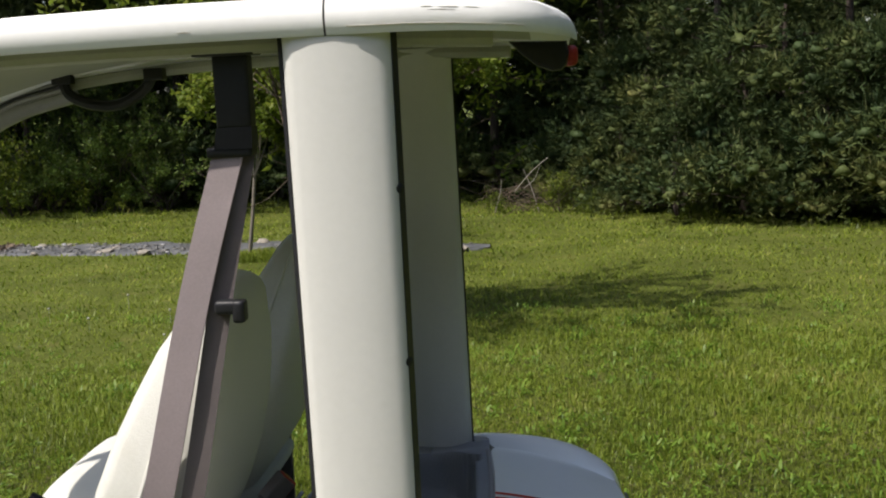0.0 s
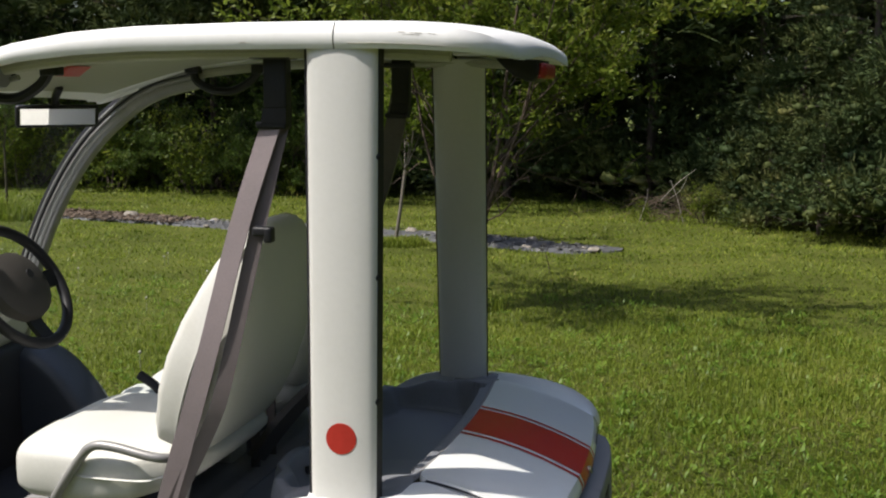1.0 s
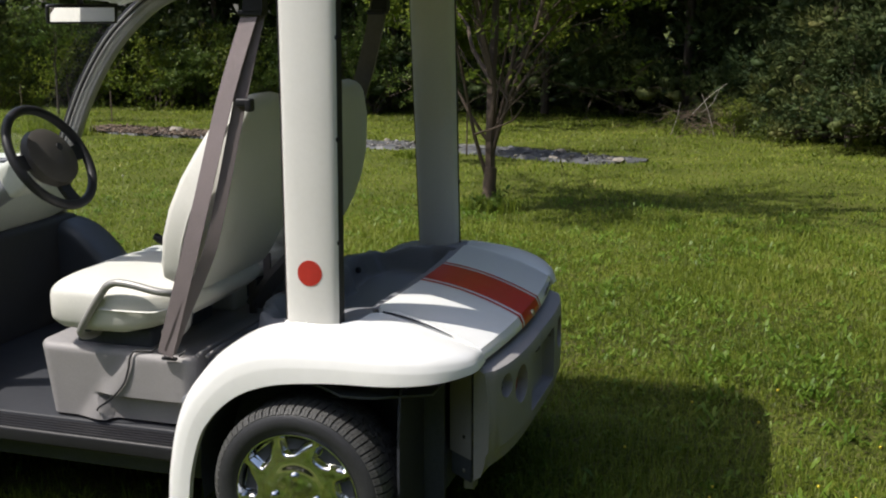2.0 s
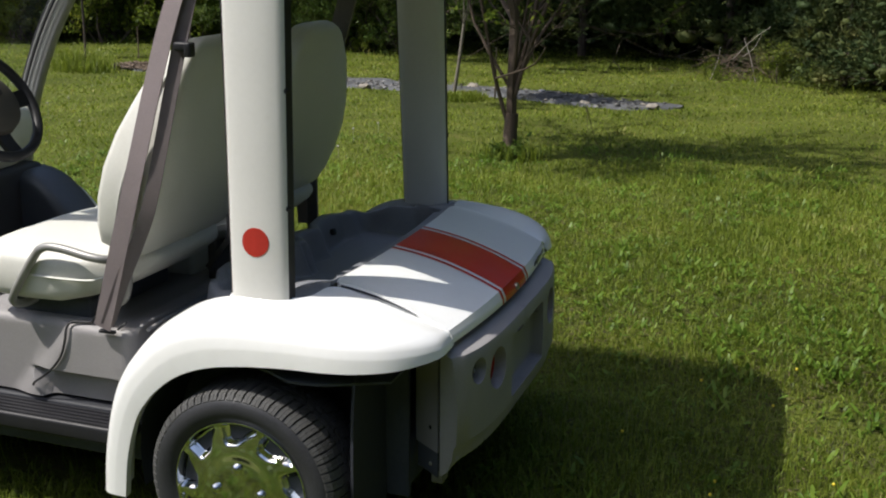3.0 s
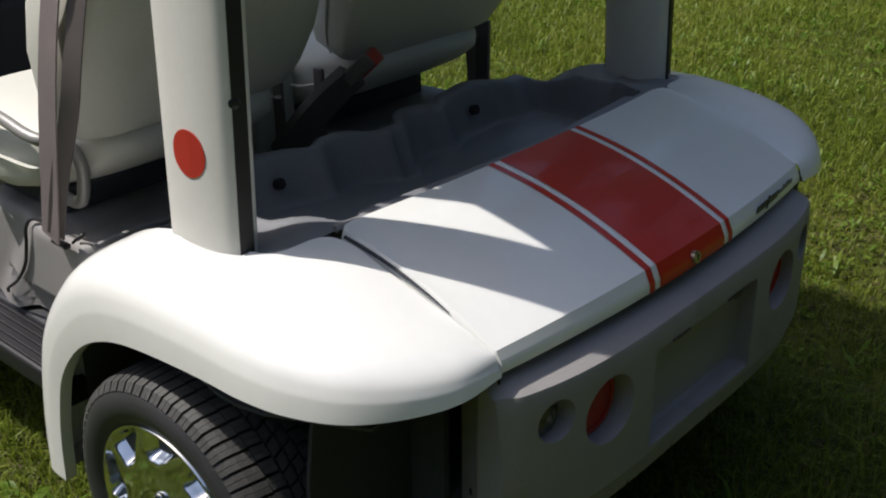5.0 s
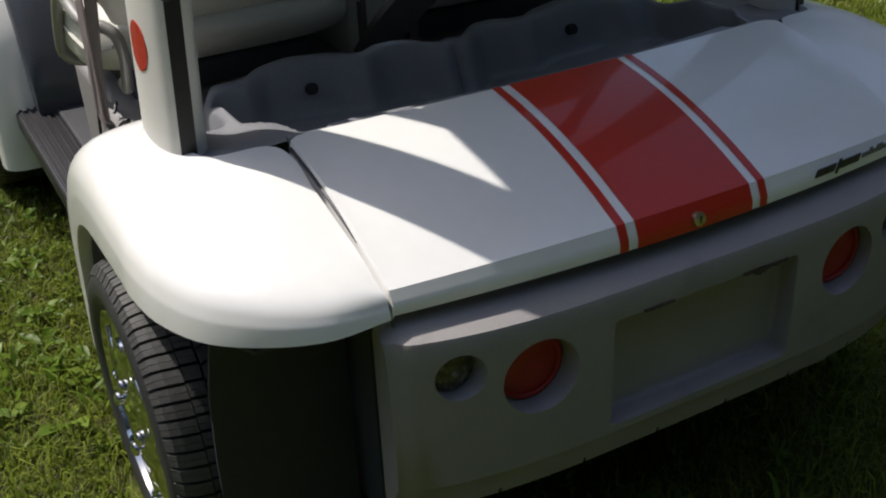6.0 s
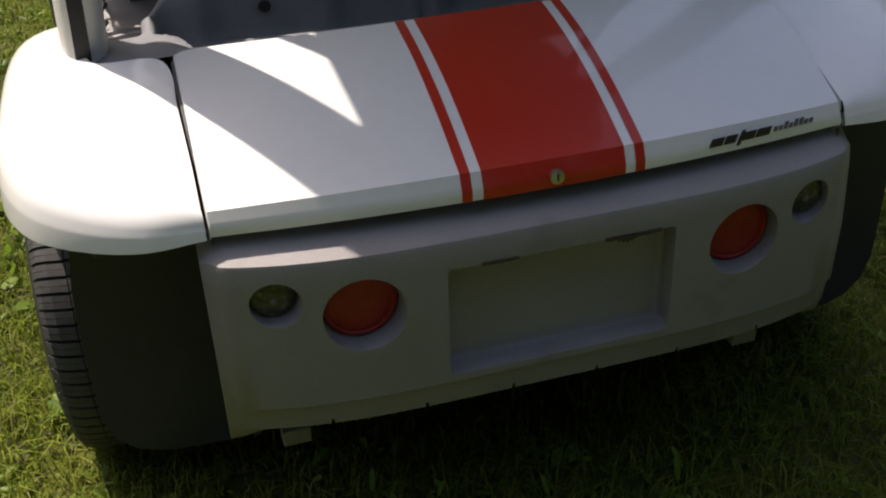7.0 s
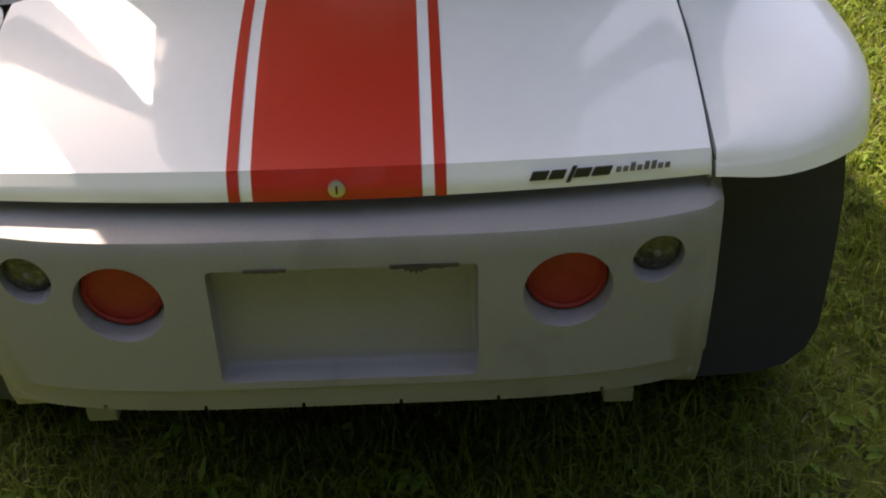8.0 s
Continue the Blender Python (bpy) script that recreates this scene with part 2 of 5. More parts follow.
def tube(points, radius, n=10, steps=24, bm=None, flat=1.0, smooth_line=True):
    """A rod along a line; radius may be a number or one for each given point."""
    pts = curve_through(points, steps) if smooth_line and len(points) > 2 else [Vector(p) for p in points]
    if smooth_line and len(points) > 2 and not isinstance(radius, (int, float)):
        radius = [r[0] for r in curve_through([(q, 0, 0) for q in radius], steps)]
    rings, side = [], None
    for i, p in enumerate(pts):
        d = (pts[min(i + 1, len(pts) - 1)] - pts[max(i - 1, 0)]).normalized()
        if side is None:
            side = d.orthogonal().normalized()
        side = (side - d * side.dot(d)).normalized()
        up = d.cross(side)
        r = radius if isinstance(radius, (int, float)) else radius[i]
        rings.append([p + (side * math.cos(a) * r + up * math.sin(a) * r * flat) for a in (2 * math.pi * k / n for k in range(n))])
    return loft(rings, True, True, bm)


def rbox(x0, x1, y0, y1, z0, z1, r=0.01, seg=3, bm=None, m=None):
    own = bmesh.new()
    bmesh.ops.create_cube(own, size=1)
    for v in own.verts:
        v.co = Vector(((x0 + x1) / 2 + v.co.x * (x1 - x0), (y0 + y1) / 2 + v.co.y * (y1 - y0), (z0 + z1) / 2 + v.co.z * (z1 - z0)))
    if r:
        bmesh.ops.bevel(own, geom=own.edges[:], offset=r, segments=seg, profile=0.6, affect="EDGES")
    if m is not None:
        own.transform(m)
    if bm is None:
        return own
    me = bpy.data.meshes.new("tmp")
    own.to_mesh(me)
    bm.from_mesh(me)
    own.free()
    bpy.data.meshes.remove(me)
    return bm


def disc(centre, normal, r, depth, n=32, dome=0.0):
    """A round button with a rounded rim, its face towards the normal."""
    nrm = Vector(normal).normalized()
    side = nrm.orthogonal().normalized()
    up = nrm.cross(side)
    rings = []
    for rr, h in ((1, -depth), (1, -depth * 0.25), (0.96, 0), (0.7, dome * 0.5), (0.4, dome * 0.85), (0.12, dome)):
        rings.append([Vector(centre) + nrm * h + (side * math.cos(a) + up * math.sin(a)) * r * rr for a in (2 * math.pi * k / n for k in range(n))])
    return loft(rings)


def strap(points, width, thick, across, steps=16):
    """A flat band along a line, its width lying along the given direction."""
    rings = []
    pts = curve_through(points, steps)
    for i, p in enumerate(pts):
        d = (pts[min(i + 1, steps - 1)] - pts[max(i - 1, 0)]).normalized()
        a = (Vector(across) - d * Vector(across).dot(d)).normalized() * width / 2
        b = d.cross(a).normalized() * thick / 2
        rings.append([p - a - b, p - a + b, p + a + b, p + a - b])
    return loft(rings)


def soup(name, V, pattern, material, parent=None):
    """Many alike small pieces in one mesh: V is pieces x corners x 3."""
    n, k, _ = V.shape
    loops = np.array([i for f in pattern for i in f])
    sizes = [len(f) for f in pattern]
    starts = np.cumsum([0] + sizes[:-1])
    me = bpy.data.meshes.new(name)
    me.vertices.add(n * k)
    me.vertices.foreach_set("co", V.astype(np.float32).ravel())
    me.loops.add(n * len(loops))
    me.loops.foreach_set("vertex_index", (np.arange(n)[:, None] * k + loops[None]).astype(np.int32).ravel())
    me.polygons.add(n * len(sizes))
    me.polygons.foreach_set("loop_start", (np.arange(n)[:, None] * len(loops) + starts[None]).astype(np.int32).ravel())
    me.update(calc_edges=True)
    me.validate()
    me.materials.append(material)
    ob = new(name, me)
    ob.parent = parent
    return ob


def cut(ob, cutters):
    """Takes the cutters' bodies out of a mesh, for good."""
    for c in cutters:
        me = bpy.data.meshes.new("cutter")
        bmesh.ops.recalc_face_normals(c, faces=c.faces)
        c.to_mesh(me)
        c.free()
        tool = new("cutter", me)
        md = ob.modifiers.new("cut", "BOOLEAN")
        md.operation, md.solver, md.object = "DIFFERENCE", "EXACT", tool
        bpy.context.view_layer.update()
        done = bpy.data.meshes.new_from_object(ob.evaluated_get(bpy.context.evaluated_depsgraph_get()))
        ob.modifiers.clear()
        old = ob.data
        ob.data = done
        bpy.data.meshes.remove(old)
        bpy.data.objects.remove(tool)
        bpy.data.meshes.remove(me)


# ---- ground ----
def ground_z(x, y):
    y = np.asarray(y, float)
    up, away = np.clip((y - 0.78) / 0.5, 0, 1), np.clip((y - 4) / 5, 0, 1)
    fall = -0.03 * np.clip(y - 2.5, 0, 16) + 0.06 * up * up * (3 - 2 * up) * (1 - away)
    return fall + 0.012 * np.sin(1.7 * np.asarray(x) + 0.6) * np.sin(1.3 * np.asarray(y) + 1.0) * np.clip((np.abs(np.asarray(y)) - 1.2) / 2, 0, 1)


def make_ground():
    xs = np.concatenate([np.linspace(-900, -40, 8), np.linspace(-36, 30, 133), np.linspace(36, 900, 8)])
    ys = np.concatenate([np.linspace(-900, -24, 8), np.linspace(-20, 34, 163), np.linspace(40, 900, 8)])
    X, Y = np.meshgrid(xs, ys)
    V = np.stack([X, Y, ground_z(X, Y)], -1).reshape(-1, 3)
    nx = len(xs)
    F = [(j * nx + i, j * nx + i + 1, (j + 1) * nx + i + 1, (j + 1) * nx + i) for j in range(len(ys) - 1) for i in range(nx - 1)]
    me = bpy.data.meshes.new("ground")
    me.from_pydata(V.tolist(), [], F)
    me.shade_smooth()
    me.materials.append(SOIL)
    return tagged(new("ground", me), "mown green lawn of thatch and soil falling gently away", "lawn", kind="structure")


make_ground()


# ---- the electric cart ----
cart = tagged(new("golf_cart"), "white two-seat electric golf cart with red rear stripe on grass", "golf cart")
WHEEL_Z, WHEELBASE = 0.264, 1.67


def fender(side, front=False):
    """One sweeping white mudguard: a leg, an arch and, at the back, a rounded corner."""
    I = [(-.410, -.605, .180), (-.400, -.605, .283), (-.374, -.605, .410), (-.340, -.605, .500), (-.288, -.602, .574), (-.222, -.596, .644),
         (-.136, -.590, .697), (-.047, -.585, .722), (.060, -.580, .728), (.146, -.562, .735), (.164, -.484, .738), (.205, -.4615, .731),
         (.275, -.4625, .713), (.345, -.461, .692), (.410, -.460, .672), (.468, -.460, .650)]
    K = [(-.410, -.705, .180), (-.400, -.705, .283), (-.374, -.706, .410), (-.340, -.707, .500), (-.288, -.708, .574), (-.222, -.709, .640),
         (-.136, -.710, .684), (-.030, -.711, .704), (.090, -.712, .708), (.170, -.712, .708), (.230, -.710, .706), (.310, -.698, .700),
         (.385, -.664, .690), (.440, -.605, .677), (.470, -.535, .664), (.477, -.459, .650)]
    L = [(-.322, -.705, .180), (-.308, -.705, .290), (-.275, -.706, .400), (-.235, -.707, .462), (-.185, -.708, .512), (-.130, -.709, .548),
         (-.060, -.710, .575), (.015, -.711, .590), (.110, -.712, .601), (.180, -.712, .605), (.245, -.712, .607), (.322, -.701, .609),
         (.396, -.667, .612), (.450, -.607, .614), (.482, -.537, .614), (.487, -.459, .618)]
    if front:
        I, K, L = I[:12], K[:12], L[:12]
        I = [(x, max(y, -.60) if i < 9 else -.58, z) for i, (x, y, z) in enumerate(I)]
        I[-1], K[-1], L[-1] = (.30, -.56, .690), (.34, -.69, .64), (.35, -.70, .57)
    out = [0, 0, 0, .001, .002, .003, .004, .005, .006, .006, .006, .006, .006, .006, .004, .001]
    L = [(x + (k * .8 if i > 11 else 0), y - k * (1 if i < 14 else .5), z) for i, ((x, y, z), k) in enumerate(zip(L, out))]
    n = 64
    I, K, L = curve_through(I, n), curve_through(K, n), curve_through(L, n)
    rings = []
    for i, k, l in zip(I, K, L):
        a = k + (i - k) * min(0.75, 0.095 / max((i - k).length, 1e-4))
        b = k + (l - k) * .58
        inward = (i - k)
        inward.z = 0
        inward = inward.normalized() if inward.length > 1e-4 else Vector((-1, 0, 0))
        ring = [i + (l - k) * 0.5, i + (l - k) * 0.06, i, i.lerp(a, 0.5)]
        for t in range(9):
            t /= 8
            ring.append(a * (1 - t) ** 2 + k * 2 * t * (1 - t) + b * t * t)
        ring += [b.lerp(l, 0.06) - inward * 0.0006, b.lerp(l, 0.2) - inward * 0.0008, l.lerp(b, 0.2) - inward * 0.001, l - inward * 0.0006, l + inward * 0.004 - Vector((0, 0, 0.002)),
                 l + inward * 0.022, l + inward * 0.024 + (k - l) * 0.3]
        rings.append(ring)
    bm = loft(rings, closed=False, caps=False)
    bm.faces.new([v for v in bm.verts][:len(rings[0])])
    if front:
        bm.faces.new([v for v in bm.verts][-len(rings[0]):])
    for v in bm.verts:
        if front:
            v.co.x = -v.co.x - WHEELBASE
        v.co.y *= -side
    return part("front_fender" if front else "rear_fender", bm, WHITE, cart, "glossy white plastic mudguard with a rolled lower lip", angle=50)


for s in (-1, 1):
    fender(s)
    fender(s, True)


# rear lid, its stripe and lock
def lid_point(u, y):
    """A place on the lid: u 0 to 1 from the front edge to the crease, 1 to 1.3 down the rear face."""
    c = 1 - (y / .456) ** 2
    xf = .163 + .030 * c + .02 * max(0, (abs(y) - .425) / .03) ** 2
    xc = .472 + .034 * c
    zf, zc = .744 + .008 * c, .650 + .009 * c
    if u <= 1:
        return Vector((xf + (xc - xf) * u, y, zf + (zc - zf) * (0.52 * u + 0.48 * u * u) + .004 * math.sin(math.pi * u)))
    t = (u - 1) / .3
    return Vector((xc + .011 * min(1, t * 1.6), y, zc - (zc - .619 - .003 * c) * t))


def lid_normal(u, y):
    a = lid_point(min(u + .01, 1.3), y) - lid_point(max(u - .01, 0), y)
    b = lid_point(u, y + .005) - lid_point(u, y - .005)
    nrm = a.cross(b).normalized()
    return nrm if nrm.z + nrm.x > 0 else -nrm


LID_U = [0, .04, .1, .18, .26, .34, .42, .5, .58, .66, .74, .82, .9, .95, .985, 1.0, 1.02, 1.06, 1.12, 1.18, 1.24, 1.3]


def make_lid():
    ys = [-.453, -.45, -.44] + [-.42 + .84 * i / 28 for i in range(29)] + [.44, .45, .453]
    rings = []
    for y in ys:
        p = [lid_point(u, y) for u in LID_U]
        row = [p[0] + Vector((-.003, 0, -.04)), p[0] + Vector((-.003, 0, -.006))] + p + [p[-1] + Vector((-.006, 0, -.004)), p[-1] + Vector((-.02, 0, -.004))]
        rings.append(row)
    first, last = rings[0], rings[-1]
    for r, sgn, at in ((first, -1, 0), (last, 1, None)):
        low = [q + Vector((0, sgn * .002, -.005)) for q in r]
        down = [q + Vector((-.004, sgn * .002, -.032)) for q in r]
        if at == 0:
            rings = [down, low] + rings
        else:
            rings = rings + [low, down]
    return part("trunk_lid", loft(rings, closed=False, caps=False), WHITE, cart, "glossy white lid with a red and white stripe", angle=28)


lid = make_lid()
for s in (-1, 1):
    part("lid_seal", tube([lid_point(u, s * .453) + Vector((0, s * .0032, -.008)) for u in (.02, .15, .3, .45, .6, .72)], [.003, .003, .0028, .0024, .0016, .0006], 8, 20), FLAP, lid, "black rubber edge seal")


def band(name, y0, y1, material, parent, label, lift=.0012, us=LID_U):
    rings = []
    k = max(2, int(abs(y1 - y0) / .02) + 2)
    for i in range(k):
        y = y0 + (y1 - y0) * i / (k - 1)
        rings.append([lid_point(u, y) + lid_normal(u, y) * lift for u in us])
    bm = loft(rings, closed=False, caps=False)
    return part(name, bm, material, parent, label, angle=28)


band("stripe", -.101, .101, RED, lid, "broad red vinyl stripe")
for s in (-1, 1):
    band("pinstripe", s * .116, s * .130, RED, lid, "narrow red vinyl pinstripe")
lockp = lid_point(1.16, 0)
lock = part("lock", disc(lockp + Vector((.007, 0, 0)), (1, 0, .25), .0105, .012, 24, .0015), BRASS, lid, "round metal key lock")
part("keyhole", rbox(lockp.x + .006, lockp.x + .0095, -.0012, .0012, lockp.z - .005, lockp.z + .005, 0), BLACK, lock, smooth=False)


def slanted_bar(y0, y1, z0, z1, lean, material, name):
    rings = []
    for i in range(5):
        t = i / 4
        q = []
        for z in (z0, z1):
            y = y0 + (y1 - y0) * t + lean * (z - z0)
            c = 1 - (y / .456) ** 2
            q.append(Vector((.472 + .034 * c + .0126, y, z)))
        rings.append([q[0], q[1], q[1] - Vector((.002, 0, 0)), q[0] - Vector((.002, 0, 0))])
    return part(name, loft(rings), material, lid, "plain printed badge shape", smooth=False)


for y0, y1, z0, z1 in ((.229, .249, .634, .646), (.252, .270, .634, .646), (.2735, .2785, .628, .650), (.282, .301, .634, .646), (.304, .326, .634, .646)):
    slanted_bar(y0, y1, z0, z1, .35, MARK, "badge")
for k in range(8):
    slanted_bar(.334 + .0086 * k, .334 + .0086 * k + .0058, .6365, .6435 if k not in (2, 4, 5) else .6478, .12, MARKGREY, "badge")


# bumper with its recesses
def bumper_x(y):
    return .509 + .045 * (1 - abs(y / .464) ** 4)


def make_bumper():
    rings = []
    ys = [-.474, -.4725, -.469, -.464, -.457, -.450] + [-.44 + .88 * i / 36 for i in range(37)] + [.450, .457, .464, .469, .4725, .474]
    for y in ys:
        a = abs(y)
        x = bumper_x(min(a, .464))
        end = max(0, (a - .464) / .010)
        round_end = max(0, (a - .447) / .027)
        zr = .588 - .003 * end
        low = .326 - .004 * (a / .464) ** 2
        foot = .006 * max(0, min(1, (a - .40) / .05))

        def face(px, z):
            """The rear face turns in at its ends, more so towards the top."""
            return px - (.009 + .010 * max(0, min(1, (z - .48) / .11))) * round_end ** 1.3

        prof = [(.462, .606 - .004 * end), (face(x - .009, .6), zr + .003), (face(x - .003, .59), zr + .001), (face(x, .588), zr - .005), (face(x + .002, .558), zr - .03),
                (face(x + .004, .46), .46), (face(x + .002, .36), low + .034), (face(x - .006, .35), low + .026 - foot * .5), (face(x - .010, .32), low - .004 - foot),
                (.478, .285 + .3 * (low - .326) - foot), (.458, .268 + .2 * (low - .326) - foot * .5), (.458, .596 - .01 * end)]
        rings.append([Vector((px, y, pz)) for px, pz in prof])
    ob = part("bumper", loft(rings), GREY, cart, "grey moulded plastic rear bumper with round lamp recesses", angle=35)
    cutters = []
    for s in (-1, 1):
        for y, z, r, depth in ((.278, .500, .0555, .046), (.39, .530, .0335, .030)):
            x = bumper_x(y) + .004
            cutters.append(loft([[Vector((xx, s * y + r * k * math.cos(a), z + r * k * math.sin(a))) for a in (2 * math.pi * i / 40 for i in range(40))]
                                 for xx, k in ((x - depth, .95), (x - .004, 1), (x + .002, 1.04), (x + .05, 1.1))]))
    cutters.append(rbox(.518, .62, -.165, .165, .372, .549, .010, 4))
    cut(ob, cutters)
    ob.data.shade_smooth()
    ob.data.set_sharp_from_angle(angle=radians(35))
    return ob


bumper = make_bumper()
for s in (-1, 1):
    x = bumper_x(.278) - .028
    lamp = part("tail_lamp", disc((x, s * .278, .500), (1, 0, 0), .0515, .012, 48, .004), LENS, bumper, "round red tail lamp lens")
    part("lens_ring", loft([[Vector((x + dx, s * .278 + r * math.cos(a), .500 + r * math.sin(a))) for a in (2 * math.pi * i / 48 for i in range(48))]
                            for r, dx in ((.0515, -.002), (.0505, .004), (.046, .0055), (.0435, .003), (.0435, -.001))], caps=False), LENS, lamp)
    x = bumper_x(.39) - .017
    rev = part("reversing_lamp", disc((x, s * .39, .530), (1, 0, 0), .030, .012, 36, .005), CLEAR, bumper, "small round smoky clear lamp")
    part("bulb", disc((x + .0045, s * .39, .529), (1, 0, .2), .006, .006, 16, .003), MARKGREY, rev)
    tab = part("bumper_tab", rbox(.408, .44, s * .377 - .022, s * .377 + .022, .203, .232, .004), TAB, cart, "pale block under the bumper")
    part("stem", rbox(.412, .432, s * .377 - .01, s * .377 + .01, .225, .345, .003), MATT, tab)
    # grey end plate in front of the bumper's end, with bolts
    plate = part("end_plate", loft([[Vector((px, s * py, z)) for px, py in ((.368, .404), (.448, .464), (.450, .459), (.370, .399))] for z in (.322, .605)]), GREY, cart, "dull grey bracket plate with a bolt", smooth=False)
    part("bolt", disc((.421, s * .4455, .382), (-.6, s * .8, 0), .006, .006, 12, .002), BLACK, plate)
    foot = part("plate_foot", loft([[Vector((px, s * py, z)) for px, py in ((.372, .400), (.446, .456), (.448, .452), (.374, .396))] for z in (.25, .324)]), MATT, cart, "dark lower end of the bracket", smooth=False)
    part("bolt", disc((.419, s * .4385, .277), (-.6, s * .8, 0), .006, .006, 12, .002), TAB, foot)
for y0, y1, drop in ((.058, .142, .005), (-.118, -.066, .003), (.076, .104, .011)):
    n = 12
    rag = []
    for i in range(n + 1):
        t = i / n
        y = y0 + (y1 - y0) * t
        low = .5492 - drop * (.25 + .75 * math.sin(math.pi * (.1 + .8 * t)) * (.6 + .4 * math.sin(i * 2.3)))
        rag.append([Vector((.548, y, .5512)), Vector((bumper_x(y) + .0044, y, .5512)), Vector((bumper_x(y) + .0044, y, low - .0005)), Vector((.548, y, low - .0005))])
    part("rust_streak", loft(rag), BARK, bumper, "dark rusty streak", smooth=False)


for y0, y1 in ((-.46, -.335), (-.33, -.2), (-.195, -.07), (-.065, .06), (.065, .19), (.195, .33), (.335, .46)):
    rows = []
    for i in range(5):
        y = y0 + (y1 - y0) * i / 4
        x, low = bumper_x(min(abs(y), .464)) - .012, .326 - .004 * (y / .464) ** 2 - .003
        rows.append([Vector((x - .022, y, low)), Vector((x + .002, y, low)), Vector((x, y, low - .010)), Vector((x - .022, y, low - .014))])
    part("lower_lip", loft(rows), GREY, bumper, "grey tab along the lower edge", smooth=False)


# wheels
def tyre_profile():
    w, R = .1, .246
    return [(-w + .008, .172), (-w - .002, .186), (-w - .006, .205), (-w - .001, .222), (-w + .008, .2315), (-w + .018, .2355), (-w + .03, R - .0085), (0, R - .005),
            (w - .03, R - .0085), (w - .018, .2355), (w - .008, .2315), (w + .001, .222), (w + .006, .205), (w + .002, .186), (w - .008, .172)]


def make_wheel(x, side):
    root = new("wheel")
    root.parent = cart
    root.location = (x + (.022 if x == 0 else 0), side * .618, WHEEL_Z)
    root.scale = (1.055, 1.0, 1.055)
    tagged(root, "black tyre with a slotted chrome hubcap")
    n = 72
    rings = [[Vector((r * math.cos(a), y, r * math.sin(a))) for y, r in tyre_profile()] for a in (2 * math.pi * i / n for i in range(n + 1))]
    tyre = part("tyre", loft(rings, closed=False, caps=False), RUBBER, root, angle=60)
    # tread: shoulder lugs and centre ribs
    V = []
    m = 132
    for i in range(m):
        a0 = 2 * math.pi * (i + (-.09 if i % 2 else .09)) / m
        for sg in (-1, 1):
            half = 2 * math.pi / m * .385
            for step, prof, base in ((0, [(.099, .2275), (.0895, .2405), (.075, .2458), (.049, .2478)], [(.097, .220), (.086, .230), (.074, .234), (.049, .236)]),
                                     (.14, [(.0475, .2478), (.040, .2478), (.031, .2478), (.023, .2478)], [(.0475, .238), (.040, .238), (.031, .238), (.023, .238)])):
                outer, inner = [], []
                for e in (-1, 1):
                    for (y, r), (yb, rb) in zip(prof, base):
                        sk = (.101 - y) * .5 * sg + step * 2 * math.pi / m
                        a = a0 + e * half * (1 if y < .08 else .96) + sk
                        outer.append((r * math.cos(a), sg * y, r * math.sin(a)))
                        a = a0 + e * half * 1.08 + sk
                        inner.append((rb * math.cos(a), sg * yb, rb * math.sin(a)))
                V.append(outer + inner)
    m = 66
    for i in range(m):
        a0 = 2 * math.pi * i / m
        half = 2 * math.pi / m * .42
        for y0, y1 in ((-.019, -.003), (.003, .019)):
            o, q = [], []
            for e in (-1, 1):
                for y in (y0, (y0 * 2 + y1) / 3, (y0 + y1 * 2) / 3, y1):
                    a = a0 + e * half + y * 1.4
                    o.append((.2475 * math.cos(a), y, .2475 * math.sin(a)))
                    q.append((.237 * math.cos(a), y, .237 * math.sin(a)))
            V.append(o + q)
    top = [(i, i + 1, i + 5, i + 4) for i in range(3)]
    sides = [(i, i + 8, i + 9, i + 1) for i in range(3)] + [(i + 4, i + 5, i + 13, i + 12) for i in range(3)] + [(0, 4, 12, 8), (3, 11, 15, 7)]
    tread = soup("tread", np.array(V), top + sides, TREAD, tyre)
    tread.data.polygons.foreach_set("use_smooth", [False] * len(tread.data.polygons))
    # hubcap
    y_out = side * .088
    n, rr = 160, [.0, .012, .03, .045, .06, .079, .084, .104, .111, .1145, .118, .122, .126, .131, .137, .143, .149, .155, .159, .162, .165, .168, .171, .174, .177]

    def dish(r, a):
        t = ((a + .12) / (2 * math.pi) * 9) % 1 - .5
        lean = (r - .140) * 5.0
        ang = abs(t + lean)
        wide = .13 + .2 * (r - .118) / .044
        k = max(0, min(1, (wide + .13 - ang) / .13)) * max(0, min(1, (r - .112) / .012)) * max(0, min(1, (.167 - r) / .007))
        k = k * k * (3 - 2 * k)
        base = .012 - .006 * (r / .16) ** 2 + (.005 if .166 < r < .1735 else 0) - (.012 if r > .175 else 0)
        hub = .0025 if r < .082 else 0
        return base + hub - .024 * k

    rings = [[Vector((r * math.cos(a), y_out + side * dish(r, a), r * math.sin(a))) for a in (2 * math.pi * i / n for i in range(n))] for r in rr[1:]]
    capmesh = loft(rings, closed=True, caps=False)
    capmesh.faces.new([v for v in capmesh.verts][:n])
    cap = part("hubcap", capmesh, CHROME, root, "mirror-bright chrome hubcap", angle=50)
    for i in range(9):
        a = (i + .5) / 9 * 2 * math.pi - .12
        q = []
        for r in (.126, .142, .158):
            for e in (-1, 1):
                t = (e * (.11 + .2 * (r - .118) / .044) - (r - .140) * 5.0) / 9 * 2 * math.pi
                q.append(Vector((r * math.cos(a + t), y_out - side * .0105, r * math.sin(a + t))))
        bm = bmesh.new()
        vs = [bm.verts.new(p) for p in q] + [bm.verts.new(p - Vector((0, side * .004, 0))) for p in q]
